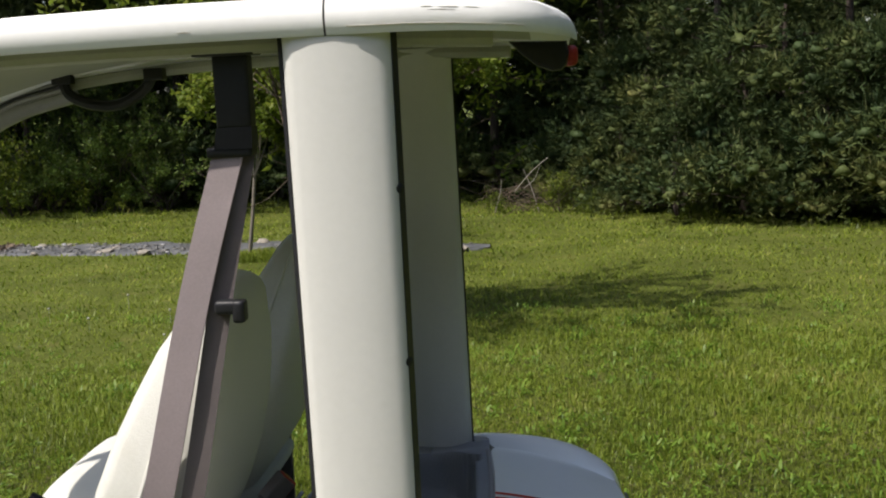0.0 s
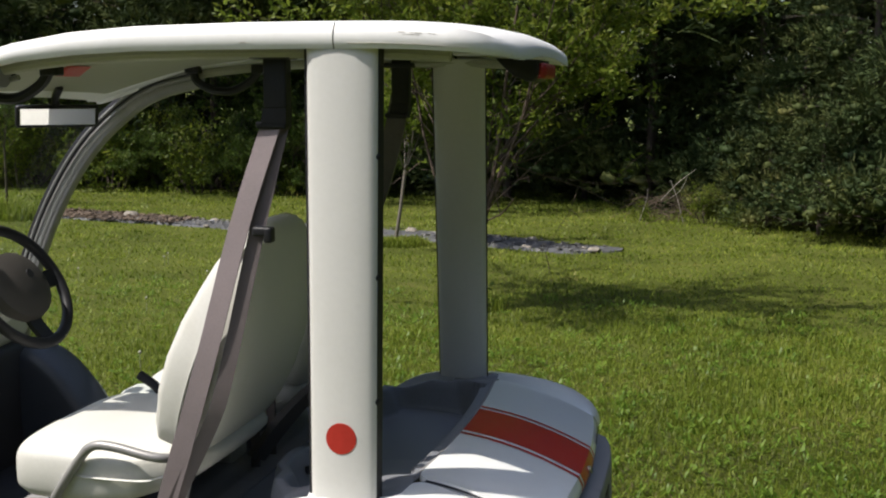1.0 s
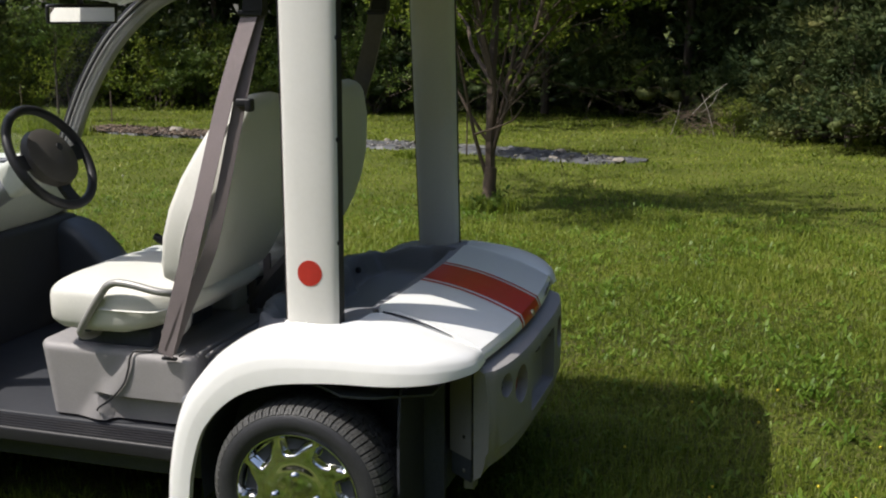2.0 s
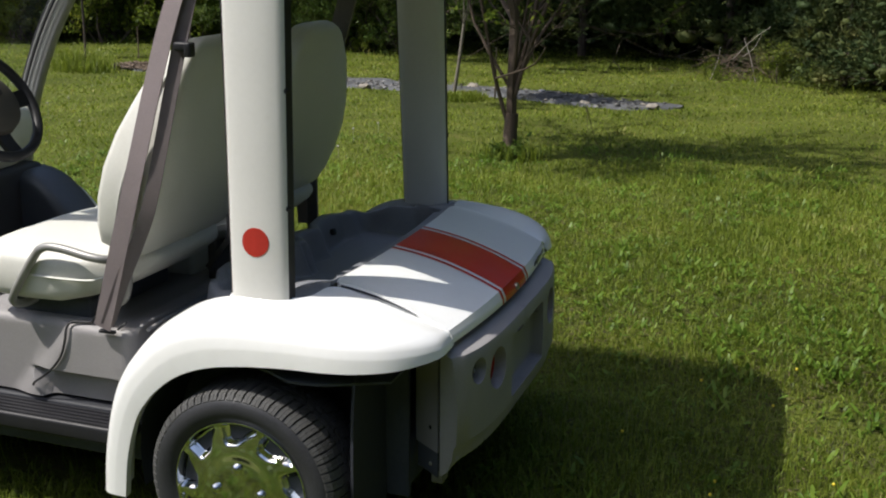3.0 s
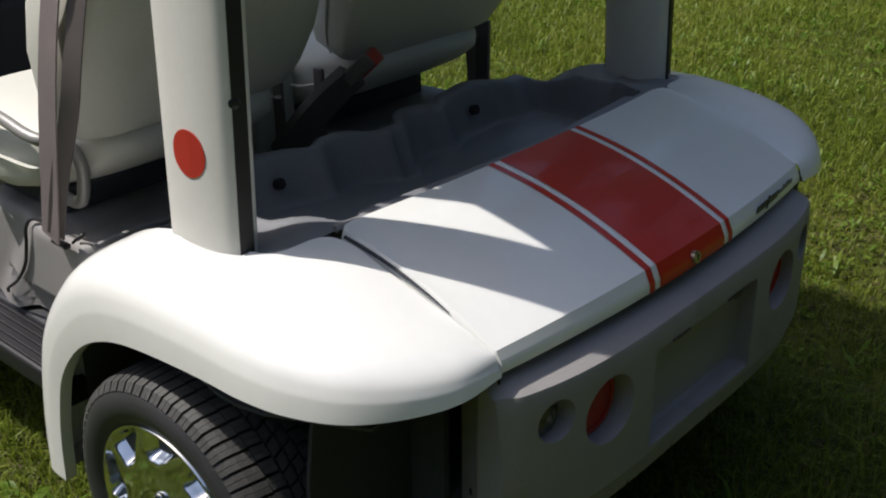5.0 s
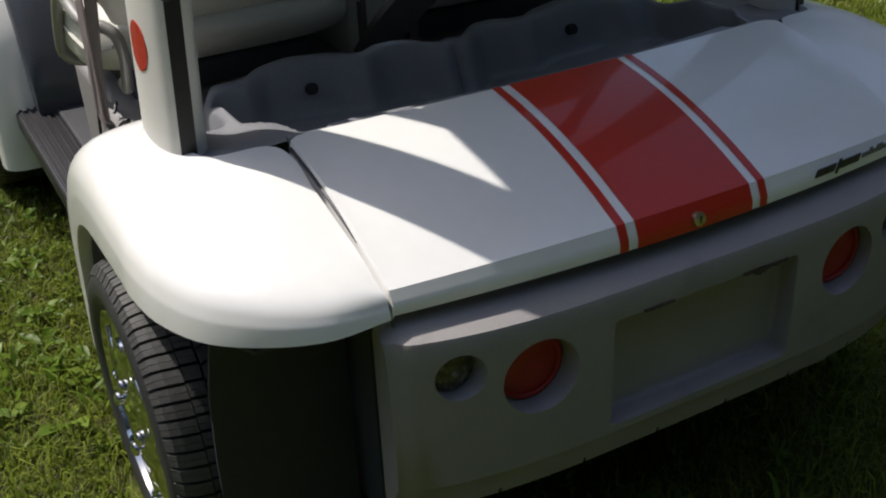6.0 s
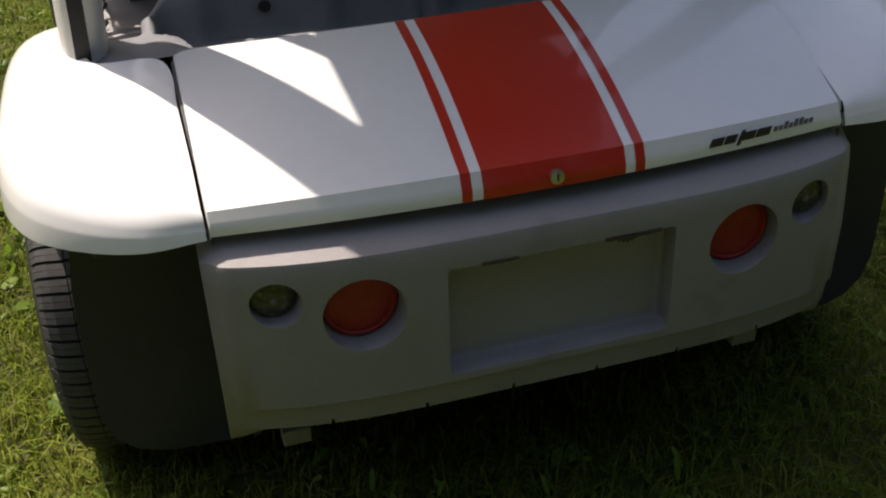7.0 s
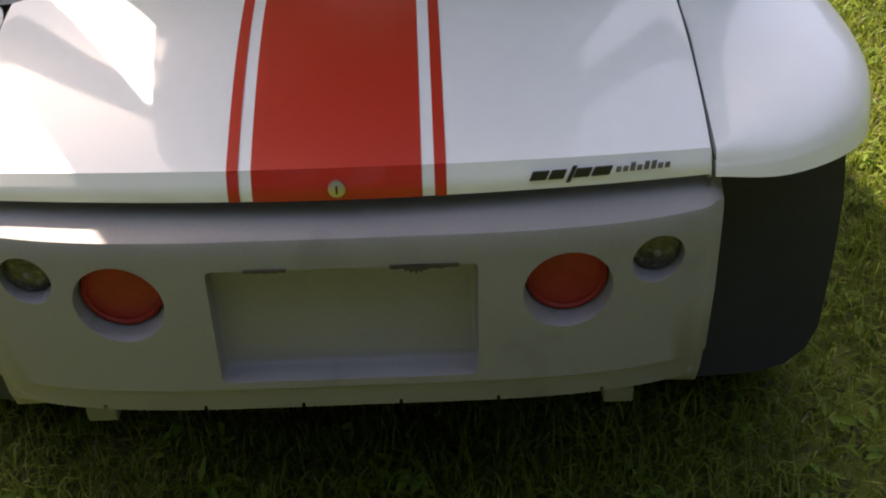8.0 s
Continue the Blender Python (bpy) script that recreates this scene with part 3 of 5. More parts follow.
        for f in ((0, 1, 3, 2), (2, 3, 5, 4), (0, 6, 7, 1), (4, 5, 11, 10), (0, 2, 8, 6), (2, 4, 10, 8), (1, 7, 9, 3), (3, 9, 11, 5)):
            bm.faces.new([vs[k] for k in f])
        part("slot", bm, MATT, cap, smooth=False)
    for i in range(4):
        a = (i + .5) / 4 * 2 * math.pi + .8
        part("lug_nut", disc((.059 * math.cos(a), y_out + side * .022, .059 * math.sin(a)), (0, side, 0), .0125, .02, 20, .006), CHROME, cap)
    return root


for s in (-1, 1):
    for x in (0, -WHEELBASE):
        make_wheel(x, s)
        # dark liner over the wheel
        arch = []
        for i in range(20):
            a = math.pi * (1.08 - 1.0 * i / 19)
            sx = 1 if x == 0 else -1
            px, pz = x + sx * .31 * math.cos(a) * 1.02, WHEEL_Z + .325 * math.sin(a)
            if i > 13:
                px, pz = x + sx * (.10 + .28 * (i - 13) / 6), .555
            arch.append((px, pz))
        rings = []
        for px, pz in arch:
            w = s * (.685 - .5 * max(0, abs(px - x) - .22))
            rings.append([Vector((px, s * .44, pz)), Vector((px, w, pz)), Vector((px, w, pz + .006)), Vector((px, s * .44, pz + .006))])
        part("wheel_liner", loft(rings), MATT, cart, "matt black wheel arch liner")
        sx = 1 if x == 0 else -1
        part("inner_wall", rbox(x - .36, x + .36, s * .43 - .006, s * .43 + .006, .17, .57, 0), MATT, cart, "matt black wheel well wall")
for s, e in ((-1, .660), (1, .713)):
    outline = [(.45, .12), (.55, .125), (e - .08, .13), (e - .042, .145), (e - .014, .175), (e, .22), (e, .35), (e - .005, .46), (e - .02, .56), (e - .05, .61), (.45, .61)]
    part("mud_flap", loft([[Vector((x, s * y, z)) for y, z in outline] for x in (.296, .303)]), FLAP, cart, "matt black mud flap behind the wheel", angle=30)
part("rear_axle", tube([(0, -.53, WHEEL_Z), (0, .53, WHEEL_Z)], .03, smooth_line=False), MATT, cart, "black axle tube")
part("front_axle", tube([(-WHEELBASE, -.53, WHEEL_Z), (-WHEELBASE, .53, WHEEL_Z)], .025, smooth_line=False), MATT, cart, "black axle tube")
part("chassis", rbox(-2.0, .36, -.42, .42, .19, .33, .02), MATT, cart, "black underbody")


# rear roof posts
def make_post(s):
    rings = []
    for i in range(15):
        t = i / 14
        z = .715 + (1.738 - .715) * t
        x0, x1 = -.047 - .020 * t, .114 - .008 * t
        yo = .607 - .047 * t
        prof = []
        w = x1 - x0
        for fx, fy in ((0, .03), (.015, .014), (.05, .005), (.12, .0), (.3, -.004), (.5, -.005), (.7, -.002), (.85, .004), (.93, .010), (.97, .018), (.985, .03),
                       (.985, .052), (.96, .07), (.88, .082), (.6, .09), (.3, .084), (.08, .066), (.01, .048)):
            prof.append(Vector((x0 + w * fx, s * (yo - fy * (.72 if fy > .03 else 1)), z)))
        rings.append(prof)
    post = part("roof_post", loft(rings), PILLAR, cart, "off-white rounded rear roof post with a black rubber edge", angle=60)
    line = [(.1065 - .008 * t, s * (.607 - .047 * t - .029), .715 + 1.023 * t) for t in (0, .25, .5, .75, 1)]
    seal = part("rubber_seal", strap(line, .022, .012, (.25, -s, 0)), BLACK, post, "black rubber edge seal")
    for z in (.954, 1.233, 1.50):
        t = (z - .715) / 1.023
        part("snap", disc((.1105 - .008 * t, s * (.607 - .047 * t - .020), z), (.8, s * .6, 0), .0085, .010, 16, .002), BLACK, seal, "black snap button")
    edge = [(-.048 - .020 * t, s * (.607 - .047 * t - .026), .715 + 1.023 * t) for t in (0, .25, .5, .75, 1)]
    part("front_seal", strap(edge, .012, .006, (.4, -s, 0)), BLACK, post)
    cup = [[Vector((.034 + (.088 + d) * math.cos(a) * (abs(math.cos(a)) ** -.25 if abs(math.cos(a)) > .02 else 1), s * (.562 + (.05 + d) * math.sin(a)), .727 + h))
            for a in (math.pi * (.10 + 1.0 * k / 24) for k in range(25))] for d, h in ((.012, -.012), (.007, -.001), (.001, .004), (-.004, .0))]
    if s < 0:
        part("post_cup", loft(cup, closed=False, caps=False), WHITE, post, "white rim round the post's foot")
    return post


for s in (-1, 1):
    p = make_post(s)
    dot = []
    for r in (.001, .012, .024, .0345, .0355, .0355):
        ring = []
        for k in range(40):
            a = 2 * math.pi * k / 40
            x, z = .030 + r * math.cos(a), .871 + r * math.sin(a)
            t = (z - .715) / 1.023
            fx = (x - (-.047 - .020 * t)) / (.161 + .012 * t)
            fy = float(np.interp(fx, [.12, .3, .5, .7, .85], [0, -.004, -.005, -.002, .004]))
            ring.append(Vector((x, s * (.607 - .047 * t - fy + (.0012 if len(dot) < 5 else -.001)), z)))
        dot.append(ring)
    part("reflector", loft(dot), DOTRED, p, "round red reflector sticker", angle=60)


# roof, in two shells that meet over the posts
def roof_station(x):
    table = ((-1.20, .47, 1.590, 1.622), (-1.12, .50, 1.618, 1.654), (-1.02, .525, 1.650, 1.689), (-.9, .555, 1.686, 1.726), (-.8, .57, 1.704, 1.748), (-.65, .57, 1.720, 1.772), (-.5, .572, 1.728, 1.783), (-.25, .573, 1.732, 1.789),
             (.0, .573, 1.733, 1.790), (.12, .572, 1.733, 1.789), (.2, .565, 1.731, 1.785), (.27, .555, 1.727, 1.777), (.32, .527, 1.723, 1.767), (.352, .487, 1.719, 1.755), (.370, .44, 1.716, 1.744), (.379, .39, 1.714, 1.734), (.383, .35, 1.714, 1.726))
    for a, b in zip(table, table[1:]):
        if x <= b[0]:
            t = (x - a[0]) / (b[0] - a[0])
            return [a[k] + (b[k] - a[k]) * t for k in (1, 2, 3)]
    return list(table[-1][1:])


def roof_ring(x):
    w, zb, zt = roof_station(x)
    h = zt - zb
    top = []
    for i in range(17):
        y = -1 + 2 * i / 16
        yy = math.copysign(1 - (1 - abs(y)) ** 1.15, y) if y else 0
        top.append(Vector((x, yy * (w - .014), zt + .022 * (1 - y * y))))
    edge_r = [Vector((x, w - .004, zt - .28 * h)), Vector((x, w, zt - .55 * h)), Vector((x, w - .001, zb + .18 * h)), Vector((x, w - .006, zb)), Vector((x, w - .03, zb + .001)),
              Vector((x, w - .034, zb + .25 * h)), Vector((x, w - .085, zb + .3 * h)), Vector((x, w - .09, zb + .42 * h))]
    low = [Vector((x, -y * (w - .095), zb + .45 * h + .012 * (1 - y * y))) for y in (-1, -.5, 0, .5, 1)]
    edge_l = [Vector((q.x, -q.y, q.z)) for q in reversed(edge_r)]
    return top + edge_r + low + edge_l


front_x = [-1.20 + (1.20 + .005) * i / 42 for i in range(43)]
rear_x = [.0085, .03, .06, .1, .14, .18, .21, .24, .27, .295, .32, .336, .352, .362, .370, .375, .379, .383]
roof_front = part("roof_panel", loft([roof_ring(x) for x in front_x]), ROOFWHITE, cart, "white moulded roof shell, front part", angle=32)
roof_rear = part("roof_panel", loft([roof_ring(x) for x in rear_x]), ROOFWHITE, cart, "white moulded roof shell, rear part with scuffs", angle=32)
part("roof_seam", loft([[Vector((x, q.y * .995, q.z - .002)) for q in roof_ring(x)] for x in (.004, .0095)]), BLACK, cart, "dark joint between the roof shells")
rng = np.random.RandomState(6)
for x0, x1, drop in ((.04, .30, .80), (.150, .168, .36), (.176, .205, .37), (.214, .236, .36), (.16, .20, .44), (-.215, -.195, .74)):
    rag = []
    for i in range(11):
        x = x0 + (x1 - x0) * i / 10
        w, zb, zt = roof_station(x)
        z = zt - drop * (zt - zb)
        half = .0007 * rng.uniform(.4, 1.3) * (math.sin(math.pi * (i + .5) / 11) if drop < .8 else .5)
        y = -w + .004 * max(0, (.55 - drop) / .27) - .0006
        rag.append([Vector((x, y, z - half)), Vector((x, y, z + half)), Vector((x, y + .006, z + half)), Vector((x, y + .006, z - half))])
    part("scuff", loft(rag), SCUFF, roof_rear if x0 > 0 else roof_front, "brown scuff mark", smooth=False)
shell = [(.262, 1.726), (.285, 1.702), (.315, 1.678), (.345, 1.667), (.362, 1.668), (.372, 1.678), (.376, 1.70), (.372, 1.722)]
lamp = part("high_brake_lamp", loft([[Vector((.32 + (x - .32) * k, y, 1.697 + (z - 1.697) * k)) for x, z in shell] for y, k in ((-.094, .7), (-.09, .93), (-.082, 1), (.082, 1), (.09, .93), (.094, .7))]), BLACK, cart, "black housing with a red brake lamp under the roof's tail")
part("lens", rbox(.352, .393, -.08, .08, 1.675, 1.714, .013), LENS, lamp, "red lens")
# underside rails and tags
for s in (-1, 1):
    part("roof_rail", tube([(-.95, s * .50, 1.668), (-.8, s * .505, 1.698), (-.5, s * .51, 1.722), (0, s * .512, 1.727), (.25, s * .49, 1.72)], .014, 8, 30), LINING, cart, "pale rail under the roof edge")
    hx, hz = (-.13, -.018) if s < 0 else (0, 0)
    handle = part("grab_handle", tube([(hx - .86, s * .47, hz + 1.70), (hx - .845, s * .47, hz + 1.665), (hx - .79, s * .47, hz + 1.640), (hx - .72, s * .47, hz + 1.638), (hx - .655, s * .47, hz + 1.672), (hx - .625, s * .47, hz + 1.715)], .014, 8, 30), BLACK, cart, "black grab handle under the roof")
    for x in (hx - .86, hx - .625):
        part("mount", rbox(x - .025, x + .025, s * .47 - .016, s * .47 + .016, hz + 1.692, hz + 1.722, .005), BLACK, handle)
ceiling_rows = []
for i in range(29):
    x = -1.14 + 1.44 * i / 28
    w, zb, zt = roof_station(x)
    ceiling_rows.append([Vector((x, y * (w - .075), zb + .40 * (zt - zb) + .010 * (1 - y * y))) for y in (-1, -.75, -.5, -.25, 0, .25, .5, .75, 1)])
part("ceiling_panel", loft(ceiling_rows, closed=False, caps=False), LINING, cart, "olive-tinted headlining panel under the roof", angle=70)
tag_rows = []
for x in (-1.0, -.97, -.94, -.91):
    w, zb, zt = roof_station(x)
    tag_rows.append([Vector((x, -.09 - .85 * (x + 1.0) + .12 * k, zb + .40 * (zt - zb) + .005)) for k in (0, .5, 1)])
part("tag", loft(tag_rows, closed=False, caps=False), RED, cart, "red warning label on the headlining", smooth=False)


# windscreen posts and header
for s in (-1, 1):
    pts = [(-.86, s * .515, 1.680), (-1.0, s * .515, 1.645), (-1.12, s * .52, 1.585), (-1.28, s * .53, 1.452), (-1.42, s * .545, 1.27), (-1.53, s * .555, 1.06), (-1.60, s * .56, .86), (-1.63, s * .56, .70)]
    ap = part("screen_post", tube(pts, .040, 14, 40, flat=.8), STEEL, cart, "curved grey windscreen post with grooves and a black edge")
    part("post_trim", tube([(x - .042, y, z + .016) for x, y, z in pts], .015, 8, 40), BLACK, ap, "black edge trim")
    for dx, dy, dz, r in ((.026, .026, -.010, .0075), (-.002, .034, .004, .006), (-.022, .030, .016, .006)):
        part("post_rib", tube([(x + dx, y - s * dy, z + dz) for x, y, z in pts], r, 8, 40), STEEL, ap, "raised rib along the post")
    for dx, dy, dz in ((.013, .0325, -.004), (-.013, .0335, .012)):
        part("groove", tube([(x + dx, y - s * dy, z + dz) for x, y, z in pts], .003, 6, 40), BLACK, ap, "dark groove along the post")
rows = []
for x, z in ((-1.17, 1.575), (-1.30, 1.455), (-1.44, 1.275), (-1.555, 1.06), (-1.60, .99)):
    rows.append([Vector((x - .035 - .06 * (1 - (y / .53) ** 2), y, z + .012)) for y in (-.53, -.4, -.2, 0, .2, .4, .53)])
rows = [curve_through([r[k] for r in rows], 16) for k in range(7)]
screen = part("windscreen", loft([[p + Vector((d, 0, 0)) for p in r] for r in rows for d in (0,)], closed=False, caps=False), SCREEN, cart, "clear curved acrylic windscreen", angle=80)
solid = screen.modifiers.new("thickness", "SOLIDIFY")
solid.thickness = .004
screen.visible_shadow = False
wiper = part("wiper", tube([(-1.575, -.30, 1.075), (-1.555, -.12, 1.10), (-1.55, .06, 1.105)], .008, 6, 12), BLACK, cart, "black windscreen wiper")
part("wiper_arm", tube([(-1.585, -.05, 1.03), (-1.56, -.10, 1.10)], .006, 6, smooth_line=False), BLACK, wiper)
mirror = part("rear_view_mirror", rbox(-.122, .122, -.012, .012, -.034, .034, .011, m=Matrix.Translation((-1.13, .108, 1.560)) @ Matrix.Rotation(radians(46), 4, "Z") @ Matrix.Rotation(radians(11), 4, "X")), BLACK, cart, "black framed rear-view mirror")
part("mirror_glass", rbox(-.110, .110, -.0135, -.0105, -.025, .025, .001, 1, m=Matrix.Translation((-1.13, .108, 1.560)) @ Matrix.Rotation(radians(46), 4, "Z") @ Matrix.Rotation(radians(11), 4, "X")), MIRROR, mirror, "mirror glass", smooth=False)
part("mirror_arm", tube([(-1.13, .11, 1.58), (-1.13, .10, 1.61), (-1.1, .08, 1.645)], .012), BLACK, mirror)


# seat box, floor and sill
def seat_box():
    """The moulded base under the seats: sides that swell towards the back, with a sunk panel low down."""
    def out(x, z):
        swell = smooth(0, 1, (x + .62 - .8 * (z - .578)) / .10)
        sunk = smooth(0, 1, (.438 - z) / .012) * smooth(0, 1, (x + .70 + .5 * (z - .4)) / .02)
        front = max(0, 1 - (x + .910) / .03) ** 2 * .018
        back = max(0, 1 - (-.37 - x) / .035) ** 2 * .03
        return .547 + .020 * swell - .034 * sunk - front - back
    xs = [-.910, -.905, -.897, -.885, -.868, -.855] + [-.84 + .44 * i / 40 for i in range(41)] + [-.392, -.382, -.374, -.37]
    zs = [.355, .37, .385, .40, .412, .42, .426, .432, .438, .446, .46, .48, .50, .52, .54, .553]
    rings = []
    for x in xs:
        lean = .03 * smooth(-.80, -.910, x)
        side = [Vector((x + lean * (.578 - z) / .22, out(x, z), z)) for z in zs]
        top = out(x, .553)
        dip = .006 * smooth(-.50, -.47, x) * smooth(-.42, -.45, x)
        side += [Vector((x, top - d, z - dip * (d > .02))) for d, z in ((.001, .562), (.006, .570), (.014, .576), (.026, .578), (.09, .578), (.25, .578))]
        rings.append([Vector((p.x, -p.y, p.z)) for p in side] + [p for p in reversed(side)])
    return part("seat_box", loft(rings), GREY, cart, "grey moulded plastic seat base with sculpted sides", angle=35)


def smooth(a, b, v):
    t = max(0, min(1, (v - a) / (b - a)))
    return t * t * (3 - 2 * t)


seat_box()
for s in (-1, 1):
    for k in range(4):
        part("deck_rib", tube([(-.352 + .03 * k, s * .56, .588), (-.352 + .03 * k, s * .50, .592), (-.352 + .03 * k, s * .36, .588)], .006, 6, 8), GREY, cart, "low moulded rib behind the seat base")
part("floor_pan", rbox(-1.6, -.36, -.56, .56, .30, .345, .008), FOOT, cart, "dark moulded floor")
for s in (-1, 1):
    sill = part("sill", rbox(-1.33, -.37, s * .60 - .05, s * .60 + .05, .285, .332, .01), BLACK, cart, "black ribbed sill")
    for k in range(5):
        y = s * (.565 + .018 * k)
        part("rib", rbox(-1.32, -.38, y - .004, y + .004, .330, .3365, .0025, 2), BLACK, sill)
    part("skirt", rbox(-1.33, -.37, s * .47 - .02, s * .47 + .02, .165, .302, .01), MATT, cart, "matt black side skirt")
part("cable", tube([(-.70, -.570, .385), (-.69, -.573, .398), (-.645, -.572, .43), (-.60, -.572, .48), (-.58, -.572, .53), (-.573, -.570, .565), (-.56, -.56, .583), (-.51, -.55, .585), (-.49, -.55, .60), (-.47, -.56, .588)], .0034, 6, 50), BLACK, cart, "thin black cable")


# load tray behind the seats
def tray_z(x, y):
    """Height of the tray: a sunk well inside a rounded rim, whose front wall is scalloped."""
    ay = abs(y)
    c = 1 - (y / .456) ** 2
    crest = -.222 + .055 * math.exp(-((ay - .02) / .04) ** 2) + .025 * math.exp(-((ay - .17) / .03) ** 2) + .03 * smooth(.345, .40, ay) + .045 * smooth(.425, .485, ay) ** 2
    back = .124 + .026 * c if ay < .36 else float(np.interp(ay, [.36, .372, .384, .420, .432, .478, .51], [.134, .130, .145, .142, .102, .036, .0]))
    side = .478
    rim = .736 - .034 * smooth(-.05, -.15, x) + .010 * math.exp(-((ay - .29) / .06) ** 2) * smooth(-.05, -.15, x)
    well = smooth(side, side - .03, ay) * smooth(back, back - .022, x) * smooth(crest + .012, crest + .06, x)
    floor = .618 + .012 * math.sin(9 * x + 5 * ay)
    z = rim - (rim - floor) * well
    # in front of the rim everything drops to the deck under the seats
    drop = smooth(crest - .010, crest - .040, x)
    z -= (z - .572) * drop
    z -= (z - .57) * smooth(side + .010, side + .020, ay) * smooth(.012, -.018, x)
    # outside the rim the edge follows the mudguard
    edge = float(np.interp(x, [-.40, -.29, -.222, -.136, -.047, .06, .14], [.46, .555, .625, .680, .708, .716, .733]))
    o = smooth(.44, .51, ay)
    return z + (min(z, edge) - z) * o - .012 * smooth(.545, .562, ay) * smooth(.10, .125, x)


def make_tray():
    ys = [-.575 + 1.15 * i / 230 for i in range(231)]
    rows = []
    for i in range(111):
        t = i / 110
        row = []
        for y in ys:
            end = .160 + .030 * max(0, 1 - (y / .456) ** 2)
            x = -.40 + (end + .40) * t
            row.append(Vector((x, y, tray_z(x, y))))
        rows.append(row)
    return part("load_tray", loft(rows, closed=False, caps=False), TRAY, cart, "slate-grey moulded load tray with a sunk well", angle=70)


tray = make_tray()
for s in (-1, 1):
    part("drain_plug", disc((-.172, s * .275, .668), (.9, 0, .3), .011, .012, 16), BLACK, tray, "round black hole")
part("tray_edge", tube([(.158 + .025 * (1 - (y / .456) ** 2), y, .737) for y in (-.45, -.3, -.15, 0, .15, .3, .45)], .006, 8, 30), GREY, cart, "pale grey lip along the tray")
for s in (-1, 1):
    rows = []
    for i in range(29):
        x = -.40 + .55 * i / 28
        z = tray_z(x, .575)
        foot = min(z - .02, .6)
        rows.append([Vector((x, s * .575, z)), Vector((x, s * .579, z - .004)), Vector((x, s * .581, foot)), Vector((x, s * .575, foot))])
    part("tray_wall", loft(rows), TRAY, cart, "grey plastic side of the load tray")


# seats
def seat(s):
    root = new("bucket_seat")
    root.parent = cart
    tagged(root, "cream vinyl bucket seat with a rounded backrest")
    cy = s * .314
    rings = []
    for t, zb, zt, w in ((0, .68, .715, .17), (.015, .655, .75, .22), (.05, .633, .776, .25), (.12, .62, .787, .266), (.3, .617, .79, .272), (.5, .620, .786, .27), (.65, .640, .783, .262), (.78, .664, .785, .238), (.88, .690, .785, .214), (.95, .716, .782, .19), (1, .742, .772, .15)):
        x = -.868 + .528 * t
        zc, h = (zb + zt) / 2, (zt - zb) / 2
        rings.append([Vector((x, cy + w * math.copysign(abs(math.cos(a)) ** .5, math.cos(a)), zc + h * math.copysign(abs(math.sin(a)) ** .45, math.sin(a)))) for a in (2 * math.pi * k / 40 for k in range(40))])
    cushion = part("seat_cushion", loft(rings), VINYL, root, angle=70)
    part("piping", tube([(-.852, cy - .165, .712), (-.832, cy - .232, .712), (-.7, cy - .268, .71), (-.5, cy - .271, .712), (-.44, cy - .258, .722), (-.40, cy - .238, .735)], .004, 6, 40), VINYL, cushion)
    part("piping", tube([(-.852, cy + .165, .712), (-.832, cy + .232, .712), (-.7, cy + .268, .71), (-.5, cy + .271, .712), (-.44, cy + .258, .722), (-.40, cy + .238, .735)], .004, 6, 40), VINYL, cushion)
    base = Vector((-.418, cy, .775))
    top = Vector((-.233, cy, 1.33))
    axis = (top - base).normalized()
    fwd = Vector((-axis.z, 0, axis.x))
    length = (top - base).length
    rings = []
    for t, w, d in ((0, .14, .03), (.012, .19, .05), (.045, .241, .066), (.12, .257, .078), (.25, .272, .088), (.4, .274, .09), (.55, .256, .085), (.68, .226, .075), (.8, .198, .062), (.88, .171, .047), (.94, .144, .039), (.975, .117, .03), (.993, .09, .018), (1, .05, .006)):
        c = base + axis * length * t
        ring = []
        for k in range(40):
            a = 2 * math.pi * k / 40
            cc, ss = math.cos(a), math.sin(a)
            ring.append(c + Vector((0, 1, 0)) * w * math.copysign(abs(cc) ** .42, cc) + fwd * d * math.copysign(abs(ss) ** .3, ss))
        rings.append(ring)
    back = part("backrest", loft(rings), VINYL, root, angle=70)
    pip = []
    for t, w in ((.03, .231), (.12, .257), (.25, .273), (.4, .275), (.55, .257), (.68, .227), (.8, .199), (.88, .172), (.94, .145), (.985, .095)):
        pip.append((t, w))
    line = [base + axis * length * t + Vector((0, -w * 1.0, 0)) for t, w in pip] + [base + axis * length * t + Vector((0, w * 1.0, 0)) for t, w in reversed(pip)]
    part("back_piping", tube(line, .004, 6, 90), VINYL, back)
    # hinge brackets under the backrest
    if s > 0:
        part("bracket", rbox(-.408, -.368, s * .556 - .006, s * .556 + .006, .575, .775, .004), SMOKE, root, "dark steel seat bracket")
    inner = cy - s * .257
    part("bracket", rbox(-.44, -.412, inner - .005, inner + .005, .575, .76, .004), SMOKE, root, "dark steel seat bracket")
    part("slider", rbox(-.80, -.54, cy - .19, cy + .19, .575, .63, .01), MATT, root, "black seat mount")
    rail = [(-.727, s * .588, .636), (-.712, s * .592, .66), (-.675, s * .594, .714), (-.632, s * .594, .772), (-.612, s * .594, .790), (-.585, s * .594, .798), (-.535, s * .594, .795), (-.468, s * .593, .783), (-.43, s * .585, .777), (-.408, s * .560, .770), (-.392, s * .546, .755), (-.386, s * .540, .725), (-.390, s * .540, .69), (-.402, s * .540, .66), (-.43, s * .536, .645), (-.48, s * .53, .64)]
    if s > 0:
        rail = rail[:8] + [(-.452, s * .580, .770), (-.45, s * .570, .74), (-.46, s * .55, .70)]
